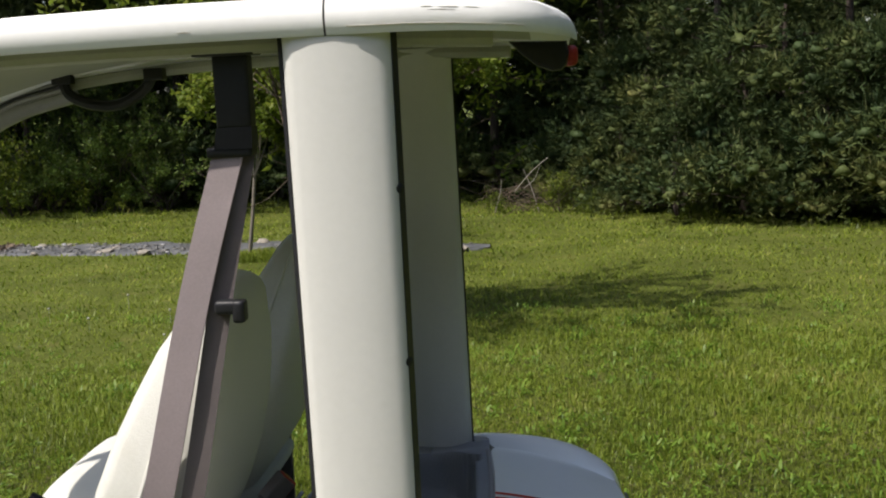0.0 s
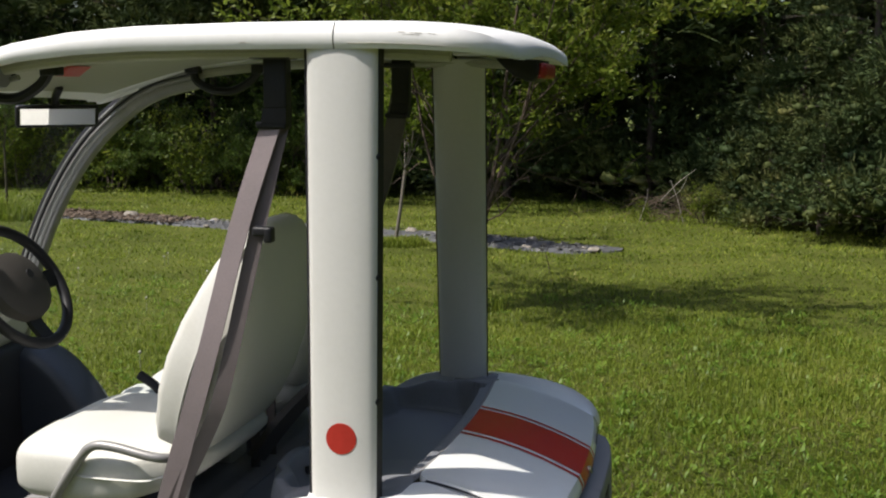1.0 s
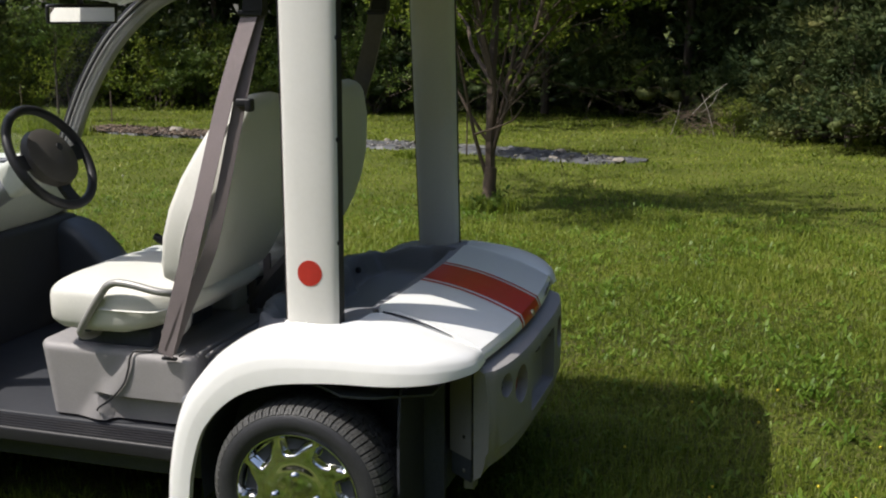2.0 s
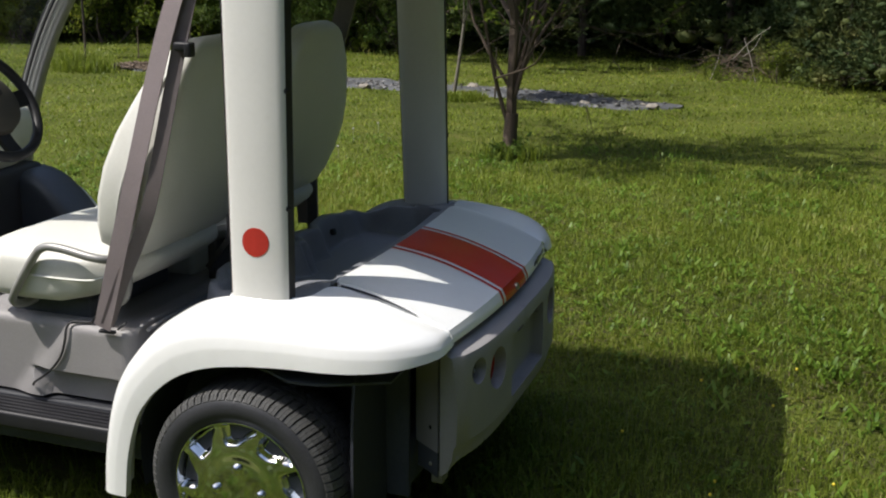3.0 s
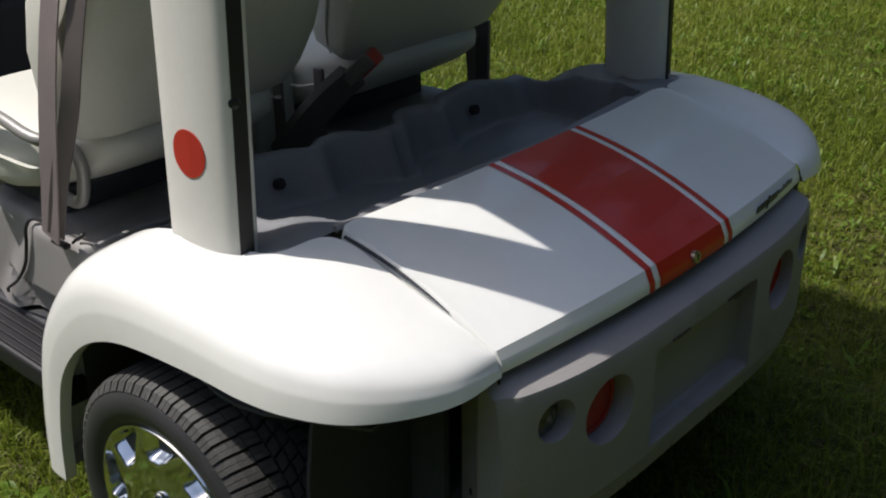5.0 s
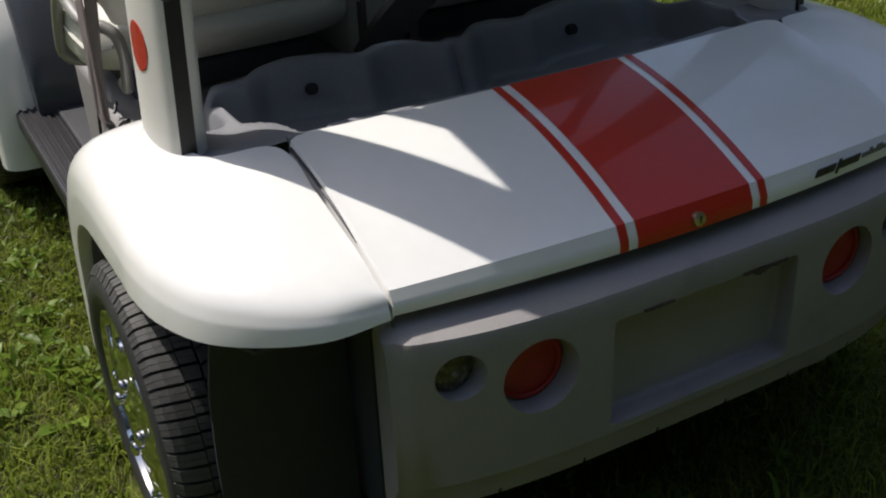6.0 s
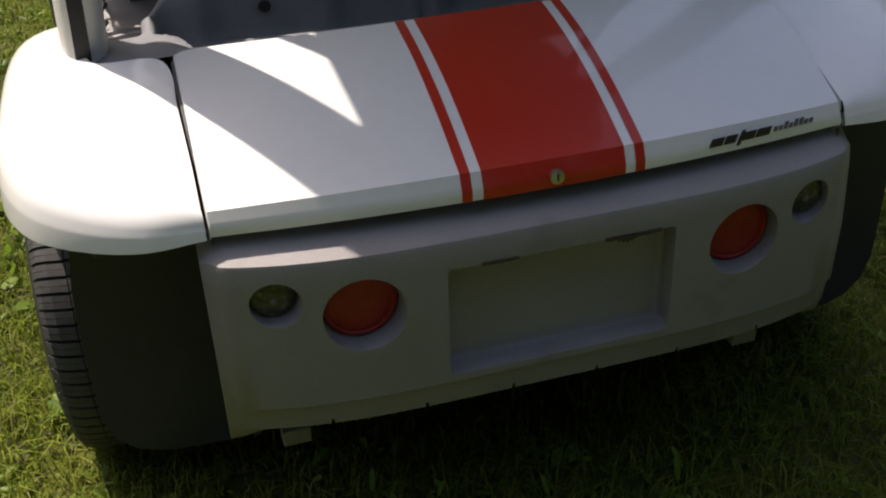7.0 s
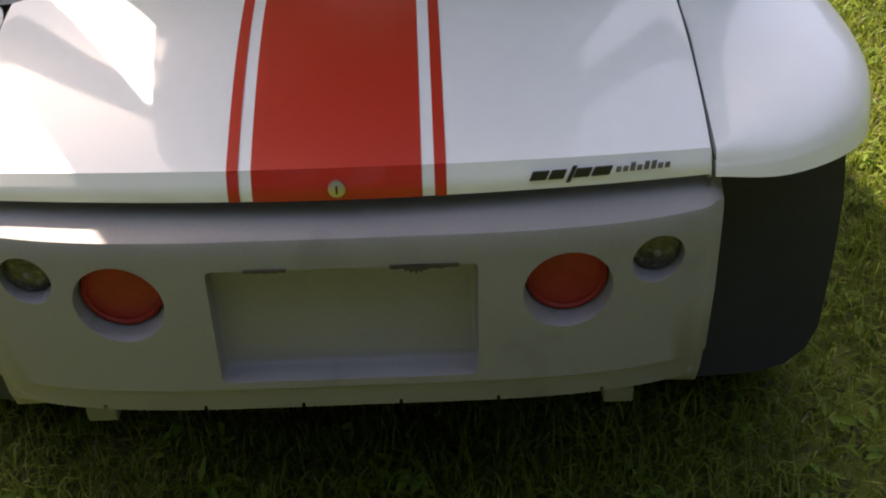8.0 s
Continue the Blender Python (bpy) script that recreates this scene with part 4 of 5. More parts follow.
    part("hip_rail", tube(rail, .0115, 10, 50), STEEL, root, "bent grey steel hip rail")
    part("rail_foot", tube([(-.727, s * .588, .641), (-.728, s * .575, .622), (-.725, s * .54, .612), (-.72, s * .50, .615)], .0115, 10, 10), STEEL, root)
    return root


for s in (-1, 1):
    seat(s)
    belt = new("seat_belt")
    belt.parent = cart
    tagged(belt, "mauve-grey seat belt hanging from a black guide")
    guide = part("belt_guide", rbox(-.186, -.130, s * .492 - .018, s * .492 + .018, 1.60, 1.74, .006), BLACK, belt, "black plastic belt guide")
    part("flange", rbox(-.215, -.117, s * .492 - .028, s * .492 + .028, 1.712, 1.727, .004), BLACK, guide)
    part("cover", loft([[Vector((x, y, z)) for x, y in ((a, s * .492 - .018), (b, s * .492 - .018), (b, s * .492 + .018), (a, s * .492 + .018))] for z, a, b in ((1.602, -.186, -.13), (1.585, -.189, -.13), (1.568, -.192, -.131))]), BLACK, guide)
    part("slot_bar", rbox(-.207, -.133, s * .488 - .02, s * .488 + .02, 1.555, 1.572, .006), BLACK, guide)
    if s < 0:
        part("webbing", strap([(-.172, s * .498, 1.565), (-.232, s * .552, 1.33), (-.312, s * .603, .98), (-.44, s * .592, .592)], .050, .003, (1, 0, .2)), WEB, belt, "flat mauve-grey webbing")
        # Second strand of the belt: its shade is painted in by colour.
        part("webbing", strap([(-.150, s * .488, 1.565), (-.192, s * .538, 1.33), (-.256, s * .592, .98), (-.30, s * .594, .86), (-.37, s * .594, .72), (-.425, s * .589, .60)], .036, .003, (.95, .25, .2)), WEBSHADE, belt, "second strand of mauve webbing, its shade put into a darker colour")
    else:
        part("sleeve", strap([(-.160, .488, 1.62), (-.185, .492, 1.50), (-.225, .50, 1.36), (-.27, .51, 1.24)], .062, .012, (1, 0, .2)), SMOKE, belt, "dark stiff sleeve round the webbing")
        part("webbing", strap([(-.27, .51, 1.24), (-.36, .53, 1.05), (-.44, .575, .80), (-.44, .59, .60)], .046, .003, (1, 0, .2)), WEB, belt, "flat mauve-grey webbing")
    if s > 0:
        continue
    part("clip", rbox(-.196, -.150, s * .551 - .013, s * .551 + .013, 1.314, 1.336, .007), BLACK, belt, "black plastic belt stop")
    part("clip_tip", rbox(-.168, -.148, s * .551 - .014, s * .551 + .014, 1.300, 1.336, .007), BLACK, belt)
    part("belt_slot", rbox(-.460, -.412, s * .577 - .007, s * .577 + .007, .572, .5805, .003), BLACK, belt, "dark slot where the belt enters the seat base")
    part("loop", tube([(-.415, -.556, .582), (-.40, -.55, .594), (-.392, -.556, .60), (-.398, -.566, .592), (-.41, -.568, .582)], .003, 6, 20), BLACK, belt, "thin black cable loop")
    stalk = part("buckle_stalk", strap([(-.43, -.045, .60), (-.38, -.02, .675), (-.335, .012, .735), (-.30, .036, .775)], .07, .022, (.35, .9, 0)), SMOKE, cart, "dark grey buckle stalk with a red button")
    turn = Matrix.Translation((-.282, .048, .795)) @ Matrix.Rotation(radians(28), 4, "Z") @ Matrix.Rotation(radians(46), 4, "Y")
    part("buckle", rbox(-.017, .017, -.029, .029, -.040, .034, .007, m=turn), SMOKE, stalk)
    part("red_button", rbox(-.013, .0195, -.024, .024, -.012, .0375, .005, m=turn), DOTRED, stalk, "red release button")
part("console", rbox(-.86, -.50, -.055, .055, .57, .765, .02), CREAM, cart, "cream plastic console between the seats")
part("brake_lever", tube([(-.72, -.035, .755), (-.75, -.035, .785), (-.80, -.035, .815)], .014, 10, 10), BLACK, cart, "black hand lever")


# dashboard, steering wheel and front body
dash_rings = []
for i in range(25):
    y = -.54 + 1.08 * i / 24
    e = 1 - abs(y / .54) ** 6 * .2
    prof = [(-1.85, .74), (-1.60, .74), (-1.555, .76), (-1.515, .84), (-1.50, .93), (-1.505, .975), (-1.525, 1.0), (-1.57, 1.012), (-1.7, 1.02), (-1.88, 1.02)]
    dash_rings.append([Vector((-1.7 + (x + 1.7) * e, y, .82 + (z - .82) * e)) for x, z in prof])
dash = part("dashboard", loft(dash_rings), CREAM, cart, "cream moulded dashboard with cup holders", angle=45)
for y in (.06, .2, .36):
    part("cup_holder", loft([[Vector((-1.60 + r * math.cos(a), y + r * math.sin(a), z)) for a in (2 * math.pi * k / 28 for k in range(28))] for r, z in ((.046, 1.005), (.045, 1.0205), (.038, 1.0205), (.036, 1.016))], caps=True), TRAY, dash, "dark cup holder")
part("toe_board", rbox(-1.72, -1.52, -.55, .55, .33, .76, .03), FOOT, cart, "dark toe board below the dash")
for s in (-1, 1):
    panel = []
    for i in range(16):
        t = i / 15
        x = -1.75 + .53 * t
        z = .742 - .33 * max(0, (t - .35) / .65) ** 2.2
        crown = [Vector((x, s * (.50 + .10 * math.copysign(abs(math.cos(a)) ** .6, math.cos(a))), z - .05 + .056 * math.sin(a) ** .7)) for a in (math.pi * k / 12 for k in range(13))]
        panel.append([Vector((x, s * .60, .33))] + crown + [Vector((x, s * .40, .33))])
    part("footwell_side", loft(panel), KICK, cart, "slate-grey plastic side of the footwell", angle=60)
hood = []
for t, w, zt in ((0, .5, 1.03), (.15, .5, 1.02), (.35, .49, .97), (.55, .47, .88), (.75, .43, .76), (.9, .38, .63), (1, .3, .52)):
    x = -1.80 - .42 * t
    hood.append([Vector((x, w * math.copysign(abs(math.cos(a)) ** .5, math.cos(a)), .30 + (zt - .30) * max(0, math.sin(a)) ** .5)) for a in (math.pi * k / 20 for k in range(21))])
part("front_cowl", loft(hood), WHITE, cart, "white rounded front cowl")
wheel = new("steering_wheel")
wheel.parent = cart
tagged(wheel, "black three-spoke steering wheel with a grey hub")
wm = Matrix.Translation((-.998, -.30, 1.113)) @ Matrix.Rotation(radians(59), 4, "Y")
bm = bmesh.new()
rings = []
for i in range(64):
    a = 2 * math.pi * i / 64
    c = Vector((.172 * math.cos(a), .172 * math.sin(a), 0))
    rings.append([wm @ (c + c.normalized() * .0155 * math.cos(b) + Vector((0, 0, .0155 * math.sin(b)))) for b in (2 * math.pi * k / 12 for k in range(12))])
rings.append(rings[0])
part("wheel_rim", loft(rings, caps=False), BLACK, wheel, "black rim")
hub = part("hub", loft([[wm @ Vector((r * math.cos(a) * 1.05, r * math.sin(a) * (1.15 if abs(math.sin(a)) > 0 else 1), z)) for a in (2 * math.pi * k / 32 for k in range(32))] for r, z in ((.05, -.05), (.085, -.03), (.098, -.012), (.092, .012), (.07, .024), (.02, .028))]), HUBPAD, wheel, "dark grey hub pad")
part("hub_button", disc(wm @ Vector((-.02, .03, .030)), wm.to_3x3() @ Vector((0, 0, 1)), .013, .006, 20), BLACK, hub)
for a in (radians(90), radians(-90), radians(0)):
    d = Vector((math.cos(a), math.sin(a), 0))
    part("spoke", strap([wm @ (d * .06 + Vector((0, 0, -.008))), wm @ (d * .11 + Vector((0, 0, -.012))), wm @ (d * .168)], .05, .014, wm.to_3x3() @ Vector((-d.y, d.x, 0))), BLACK, wheel)
stalk_end = wm @ Vector((-.02, .135, -.045))
part("indicator_stalk", tube([wm @ Vector((0, .05, -.05)), wm @ Vector((-.01, .1, -.05)), stalk_end], .006, 8, 8), CHROME, wheel, "thin bright indicator stalk")
part("column", tube([wm @ Vector((0, 0, -.03)), wm @ Vector((0, 0, -.6))], .04, 14, smooth_line=False), TRAY, wheel, "dark steering column")
part("column_shroud", rbox(-.055, .055, -.07, .07, -.17, -.045, .02, m=wm), CREAM, wheel, "cream column shroud")


# ---- trees and shrubs ----
def unit(v):
    return v / np.maximum(np.linalg.norm(v, axis=-1, keepdims=True), 1e-9)


def conifer(height, reach, seed, needle=.10, label="dense dark green conifer with boughs down to the grass", clear=0.0):
    """A pine: drooping boughs, side twigs set with tufts of fine needles, pale upright shoots at their ends."""
    rng = np.random.RandomState(seed)
    root = tagged(new("conifer_tree"), label, "tree", "conifers of the tree line")
    thick = .6 if clear else 1
    bm = tube([(0, 0, -.15), (.03, .02, height * .4), (0, 0, height)], [.06 * thick, .045 * thick, .012], 8, 14)
    sites, ways, tips, cores = [], [], [], []
    g = (1 + 5 ** .5) / 2
    ico = unit(np.array([(-1, g, 0), (1, g, 0), (-1, -g, 0), (1, -g, 0), (0, -1, g), (0, 1, g), (0, -1, -g), (0, 1, -g), (g, 0, -1), (g, 0, 1), (-g, 0, -1), (-g, 0, 1)]))
    n = int(height * 6.5) + 10
    for i in range(n):
        h = .12 + clear + (height - clear - .2) * (i / n) ** 1.4
        az = i * 2.39996 + rng.uniform(-.5, .5)
        ln = reach * (1 - (h - clear) / (height - clear)) ** .7 * rng.uniform(.6, 1.15) + .18
        d = np.array([math.cos(az), math.sin(az), 0])
        sag = rng.uniform(.05, .38)

        def at(t):
            return np.array([0, 0, h]) + d * ln * t + np.array([0, 0, ln * (.32 * t - sag * t * t)])

        tube([Vector(at(t)) for t in (0, .5, 1)], [.010, .007, .003], 3, 4, bm)
        for k in range(int((2 if height > 3 else 6) + ln * 2.2)):
            t = 1.0 if k == 0 else rng.uniform(.45, .95)
            out = np.cross(d, [0, 0, 1]) * rng.uniform(-.35, .35) * ln * (0 if k == 0 else 1)
            c = at(t) + out + np.array([0, 0, rng.uniform(0, .08)])
            size = rng.uniform(.16, .40) * (.62 if height < 3 else 1)
            tube([Vector(at(t * .8)), Vector(c)], [.005, .003], 3, smooth_line=False, bm=bm)
            m = int(30 * (size / .24) ** 2)
            q = unit(rng.normal(0, 1, (m, 3)) + np.array([0, 0, .35]) + d * .3)
            q = q * (rng.uniform(.3, 1.1, (m, 1)) ** .5) * size * np.array([1.15, 1.15, .8])
            sites.extend(c + q)
            cores.append(c + ico * rng.uniform(.16, .42, (12, 1)) * size * np.array([1.1, 1.1, .75]))
            ways.extend(unit(q) + np.array([0, 0, .5]) + d * .2)
            if rng.rand() < .5:
                tips.append(c + np.array([rng.normal(0, .05), rng.normal(0, .05), size * .8]))
    S, W = np.array(sites), unit(np.array(ways))
    K = 5
    S, W = np.repeat(S, K, 0), np.repeat(W, K, 0)
    D = unit(W + .42 * rng.normal(0, 1, S.shape))
    L = rng.uniform(.6, 1.25, (len(S), 1)) * needle
    side = unit(np.cross(D, rng.normal(0, 1, S.shape))) * rng.uniform(.0055, .0105, (len(S), 1))
    V = np.stack([S - side, S + side, S + D * L], 1)
    part("trunk", bm, BARK, root, "brown trunk and boughs")
    tagged(soup("crown", V, [(0, 1, 2)], NEEDLE, root), "needle foliage")
    sides = [(0, 11, 5), (0, 5, 1), (0, 1, 7), (0, 7, 10), (0, 10, 11), (1, 5, 9), (5, 11, 4), (11, 10, 2), (10, 7, 6), (7, 1, 8),
             (3, 9, 4), (3, 4, 2), (3, 2, 6), (3, 6, 8), (3, 8, 9), (4, 9, 5), (2, 4, 11), (6, 2, 10), (8, 6, 7), (9, 8, 1)]
    tagged(soup("inner_foliage", np.array(cores), sides, NEEDLE, root), "dense inner needles of the boughs", kind="stuff")
    T = np.repeat(np.array(tips), 2, 0)
    up = unit(np.array([0, 0, 1.0]) + .28 * rng.normal(0, 1, T.shape)) * rng.uniform(.05, .13, (len(T), 1))
    side = unit(np.cross(up, rng.normal(0, 1, T.shape))) * .005
    tagged(soup("new_growth", np.stack([T - side, T + side, T + up], 1), [(0, 1, 2)], SHOOT, root), "pale upright shoots", kind="stuff")
    return root


def leafy(name, label, category, seed, stems, clear, height, spread, trunk_r, leaf, per_site, material, bark=None, levels=4, group="", leader=False, leaf_from=0.0):
    """A broad-leaved tree or shrub: forking stems and single leaves along the twigs."""
    rng = np.random.RandomState(seed)
    root = tagged(new(name), label, category, group)
    bm = bmesh.new()
    sites, ways = [], []

    def grow(p, d, ln, r, level):
        pts, radii = [p], [r]
        for k in range(3):
            d = unit(d + rng.normal(0, .16, 3) + np.array([0, 0, .06]))
            pts.append(pts[-1] + d * ln / 3)
            radii.append(r * (1 - .17 * (k + 1)))
        tube([Vector(q) for q in pts], radii, 6 if level > 1 else 4, 7 if level > 1 else 4, bm)
        if level <= 1:
            for k in range(max(3, int(ln / .045))):
                t = rng.uniform(.1, 1)
                i = min(int(t * 3), 2)
                sites.append(pts[i] + (pts[i + 1] - pts[i]) * (t * 3 - i))
                ways.append(d)
        if level == 0:
            return
        for k in range(rng.randint(3, 5)):
            i = rng.randint(1, 4)
            out = unit(np.array([rng.normal(), rng.normal(), rng.normal() * .5 + .15]))
            grow(pts[i], unit(d * .75 + out * .75), ln * rng.uniform(.55, .8), max(radii[i] * .6, .003), level - 1)

    base = np.array([0, 0, -.15])
    if clear > 0:
        tube([Vector(base), Vector((.01, 0, clear * .5)), Vector((0, .01, clear + .06))], [trunk_r * 1.15, trunk_r, trunk_r * .9], 12, 10, bm)
        base = np.array([0, 0, clear])
    for i in range(stems):
        a = 2 * math.pi * (i + rng.uniform(-.3, .3)) / stems
        lean = spread * rng.uniform(.5, 1.1) if i else .12
        d = unit(np.array([math.cos(a) * lean, math.sin(a) * lean, 1]))
        if leader:
            foot = base + np.array([0, 0, rng.uniform(-.12, .45) if i else 0])
            grow(foot, d, (height - clear) * (.5 if i == 0 else rng.uniform(.26, .42)), trunk_r * (.82 if i == 0 else rng.uniform(.2, .42)), levels - 1)
        else:
            grow(base, d, (height - clear) * rng.uniform(.34, .46), trunk_r * (.42 if clear else .9), levels - 1)
    S, W = np.array(sites), np.array(ways)
    if leaf_from:
        keep = rng.rand(len(S)) < np.clip((S[:, 2] - leaf_from) / 1.1, 0, 1)
        S, W = S[keep], W[keep]
    S, W = np.repeat(S, per_site, 0), np.repeat(W, per_site, 0)
    S = S + rng.normal(0, .03, S.shape)
    D = unit(W * .5 + rng.normal(0, .8, S.shape) + np.array([0, 0, -.15]))
    L = rng.uniform(.6, 1.2, (len(S), 1)) * leaf
    side = unit(np.cross(D, rng.normal(0, 1, S.shape))) * L * .21
    lift = unit(np.cross(D, side)) * L * .08
    V = np.stack([S, S + D * L * .45 + side + lift, S + D * L, S + D * L * .45 - side + lift, S + D * L * .48], 1)
    part("trunk", bm, bark or BARK, root, "forking bare trunk and branches")
    tagged(soup("crown", V, [(0, 1, 4), (1, 2, 4), (2, 3, 4), (3, 0, 4)], material, root), "loose leaves")
    return root


def put(x, y, turn=0.0, size=1.0, sink=0.0):
    return Matrix.Translation((x, y, float(ground_z(x, y)) - sink)) @ Matrix.Rotation(turn, 4, "Z") @ Matrix.Scale(size, 4)


def plant(kinds, places):
    used = set()
    for i, (k, x, y, size) in enumerate(places):
        m = put(x, y, i * 1.9, size)
        if k in used:
            copy_thing(kinds[k], m)
        else:
            kinds[k].matrix_basis = m
            used.add(k)


pines = [conifer(8.0, 1.4, 3), conifer(9.0, 1.3, 8), conifer(7.2, 1.5, 21), conifer(1.7, .95, 27, .085, "low bushy conifer at the edge of the lawn"),
         conifer(8.5, 2.7, 35, .11, "tall conifer with its crown lifted clear of the ground", 1.3)]
plant(pines, [(0, 2.75, 13.75, 1.0), (2, 4.3, 12.6, 1.0), (1, 5.9, 11.8, 1.0), (0, 7.4, 10.7, 1.0), (2, 3.2, 15.4, 1.1), (1, 1.35, 16.6, 1.05),
              (0, -.6, 18.2, 1.5), (1, -3.4, 18.6, 1.5), (1, -6.8, 19.2, 1.5), (2, -10.2, 19.6, 1.5), (1, -13.8, 18.9, 1.4),
              (1, 9.2, 9.4, 1.1), (2, -15.8, 16.4, 1.15), (0, -18.2, 14.4, 1.15),
              (3, 1.45, 14.1, .9), (3, 2.1, 12.95, 1.0), (3, 2.9, 12.45, 1.45), (3, 3.8, 11.8, 1.1), (3, 4.6, 11.45, 1.6), (3, 5.5, 10.75, 1.2), (3, 6.6, 10.3, 1.6), (3, 7.6, 9.5, 1.3), (4, -1.9, 18.9, 1.5), (4, .7, 18.4, 1.45), (4, -4.9, 19.2, 1.5), (4, -7.8, 19.4, 1.2), (4, -11.3, 19.6, 1.2),
              (3, 3.5, 12.75, 1.9), (3, 1.9, 14.6, 1.7), (3, 5.2, 11.9, 2.0)])


def far_woods():
    """The wood behind the tree line: a deep, uneven bank of leaf clumps. The unseen rest of the ring is added to block
    low skylight.
    """
    rng = np.random.RandomState(51)
    line = np.array([(-27, 4), (-23, 13), (-16.5, 19.5), (-6, 21.8), (2, 20.8), (8, 16.5), (12, 10.0), (12.5, 4), (12.5, -3), (11, -10), (5, -15), (-4, -17), (-16, -15), (-25, -6), (-27, 4)], float)
    n = 130000
    t = rng.uniform(0, len(line) - 1.001, n)
    k = t.astype(int)
    f = (t - k)[:, None]
    P = line[k] * (1 - f) + line[k + 1] * f
    h = rng.uniform(0, 1, n) ** 1.15
    lump = np.sin(t * 13.0) + .7 * np.sin(t * 31.0 + 2) + .5 * np.sin(h * 17 + t * 9)
    depth = rng.normal(0, .55, n) + .55 * lump
    out = unit(np.stack([P[:, 0], P[:, 1] - 5], 1))
    P = P + out * depth[:, None]
    # Unseen +x stretch raised to double height to cut skylight on the cart's rear.
    tall = 1 + 1.0 * np.clip((P[:, 0] - 6) / 4, 0, 1) * np.clip((11 - P[:, 1]) / 4, 0, 1)
    C = np.stack([P[:, 0], P[:, 1], -.5 + h * tall * (9.5 + .8 * np.sin(t * 23))], 1)
    a, b = unit(rng.normal(0, 1, (n, 3))), unit(rng.normal(0, 1, (n, 3)))
    size = rng.uniform(.14, .36, n)[:, None]
    V = np.stack([C + a * size, C + b * size, C - (a + b) * size * .6], 1)
    return tagged(soup("far_woods", V, [(0, 1, 2)], NEEDLE), "dark leafy wood behind the tree line, its unseen ring added to block skylight", "woods", kind="stuff")


far_woods()
shrubs = [leafy("shrub", "leafy green shrub at the foot of the tree line", "shrub", 5, 6, 0, 2.6, .75, .022, .075, 3, SHRUB, levels=4, group="shrubs of the tree line"),
          leafy("shrub", "pale green leafy shrub at the edge of the lawn", "shrub", 12, 5, 0, 1.2, .8, .014, .06, 4, LEAF, levels=3, group="shrubs of the tree line")]
plant(shrubs, [(0, -6.6, 17.3, .95), (0, -7.7, 17.6, 1.1), (0, -9.6, 18.3, 1.15), (0, -11.6, 18.4, 1.1), (0, -13.6, 18.0, 1.2), (0, -15.6, 17.0, 1.2), (1, .55, 14.1, .75), (1, 1.0, 13.5, .62),
               (1, .98, 13.9, .5), (1, -.42, 14.3, .55), (1, 2.2, 12.45, .4), (1, -9.3, 17.0, 2.4), (1, -11.3, 17.3, 2.7), (1, -13.2, 16.9, 2.5), (1, -8.0, 17.3, 1.7), (1, -10.3, 18.4, 3.0), (1, -12.4, 18.6, 3.2), (1, -14.9, 16.6, 2.6), (0, -8.8, 17.6, .75), (0, -10.6, 17.9, .8), (1, -7.4, 17.3, 1.1)])
yard_tree = leafy("yard_tree", "small many-stemmed tree with light green leaves on the lawn", "tree", 31, 8, .30, 4.9, .5, .056, .07, 5, LEAF, bark=TREEBARK, levels=4, leader=True, leaf_from=1.0)
yard_tree.matrix_basis = put(-1.06, 5.45, 4.3)
suckers = leafy("sucker_shoots", "leafy green shoots round the small tree's foot", "shrub", 52, 16, 0, .46, .75, .005, .06, 5, SHRUB, levels=2)
suckers.matrix_basis = put(-1.05, 5.38, .2)
slim_tree = leafy("young_tree", "slender young tree with light green leaves beside the bed", "tree", 44, 5, .9, 3.2, .66, .021, .08, 7, LEAF, bark=GREYBARK, levels=4)
slim_tree.matrix_basis = put(-3.0, 9.7, 0) @ Matrix.Rotation(radians(8), 4, "Y")
far_tree = leafy("young_tree", "slender young tree near the shrubs", "tree", 47, 3, .9, 3.0, .4, .022, .06, 3, SHRUB, bark=BARK, levels=3)
far_tree.matrix_basis = put(-10.9, 13.2, 0)


# ---- planting bed with its stones ----
def bed_edges(x):
    near = np.interp(x, [-10.5, -7.7, -4.2, -2.3, -.85, -.3], [11.75, 11.0, 10.4, 10.05, 9.55, 10.0])
    far = np.interp(x, [-10.5, -9.6, -6, -3.4, -1.6, -.3], [12.1, 12.3, 11.7, 11.35, 10.95, 10.2])
    return near, far


def make_bed():
    xs = np.linspace(-9.2, -.32, 150)
    rows = []
    for x in xs:
        a, b = bed_edges(x)
        row = []
        for k in range(16):
            t = k / 15
            y = a + (b - a) * t + .05 * noise.noise((x * 2.3, t * 3, 1))
            z = float(ground_z(x, y)) + .022 + .03 * noise.noise((x * 3.1, y * 5.0, 4)) + .035 * max(0, noise.noise((x * 1.2, y * 9.0, 9))) - (.05 if k in (0, 15) else 0)
            row.append(Vector((x, y, z)))
        rows.append(row)
    ob = part("planting_bed", loft(rows, closed=False, caps=False), FABRIC, None, angle=80)
    return tagged(ob, "strip of rumpled blue-grey weed fabric across the lawn", "garden bed", kind="structure")


make_bed()


def stone(r, seed, material, label):
    bm = bmesh.new()
    bmesh.ops.create_icosphere(bm, subdivisions=3, radius=r)
    for v in bm.verts:
        d = v.co.normalized()
        v.co *= 1 + .35 * noise.noise(d * 1.3 + Vector((seed, 0, 0))) + .1 * noise.noise(d * 4 + Vector((0, seed, 0)))
        v.co.z *= .62
    return tagged(part("rock", bm, material), label, "rock", "stones on the bed")


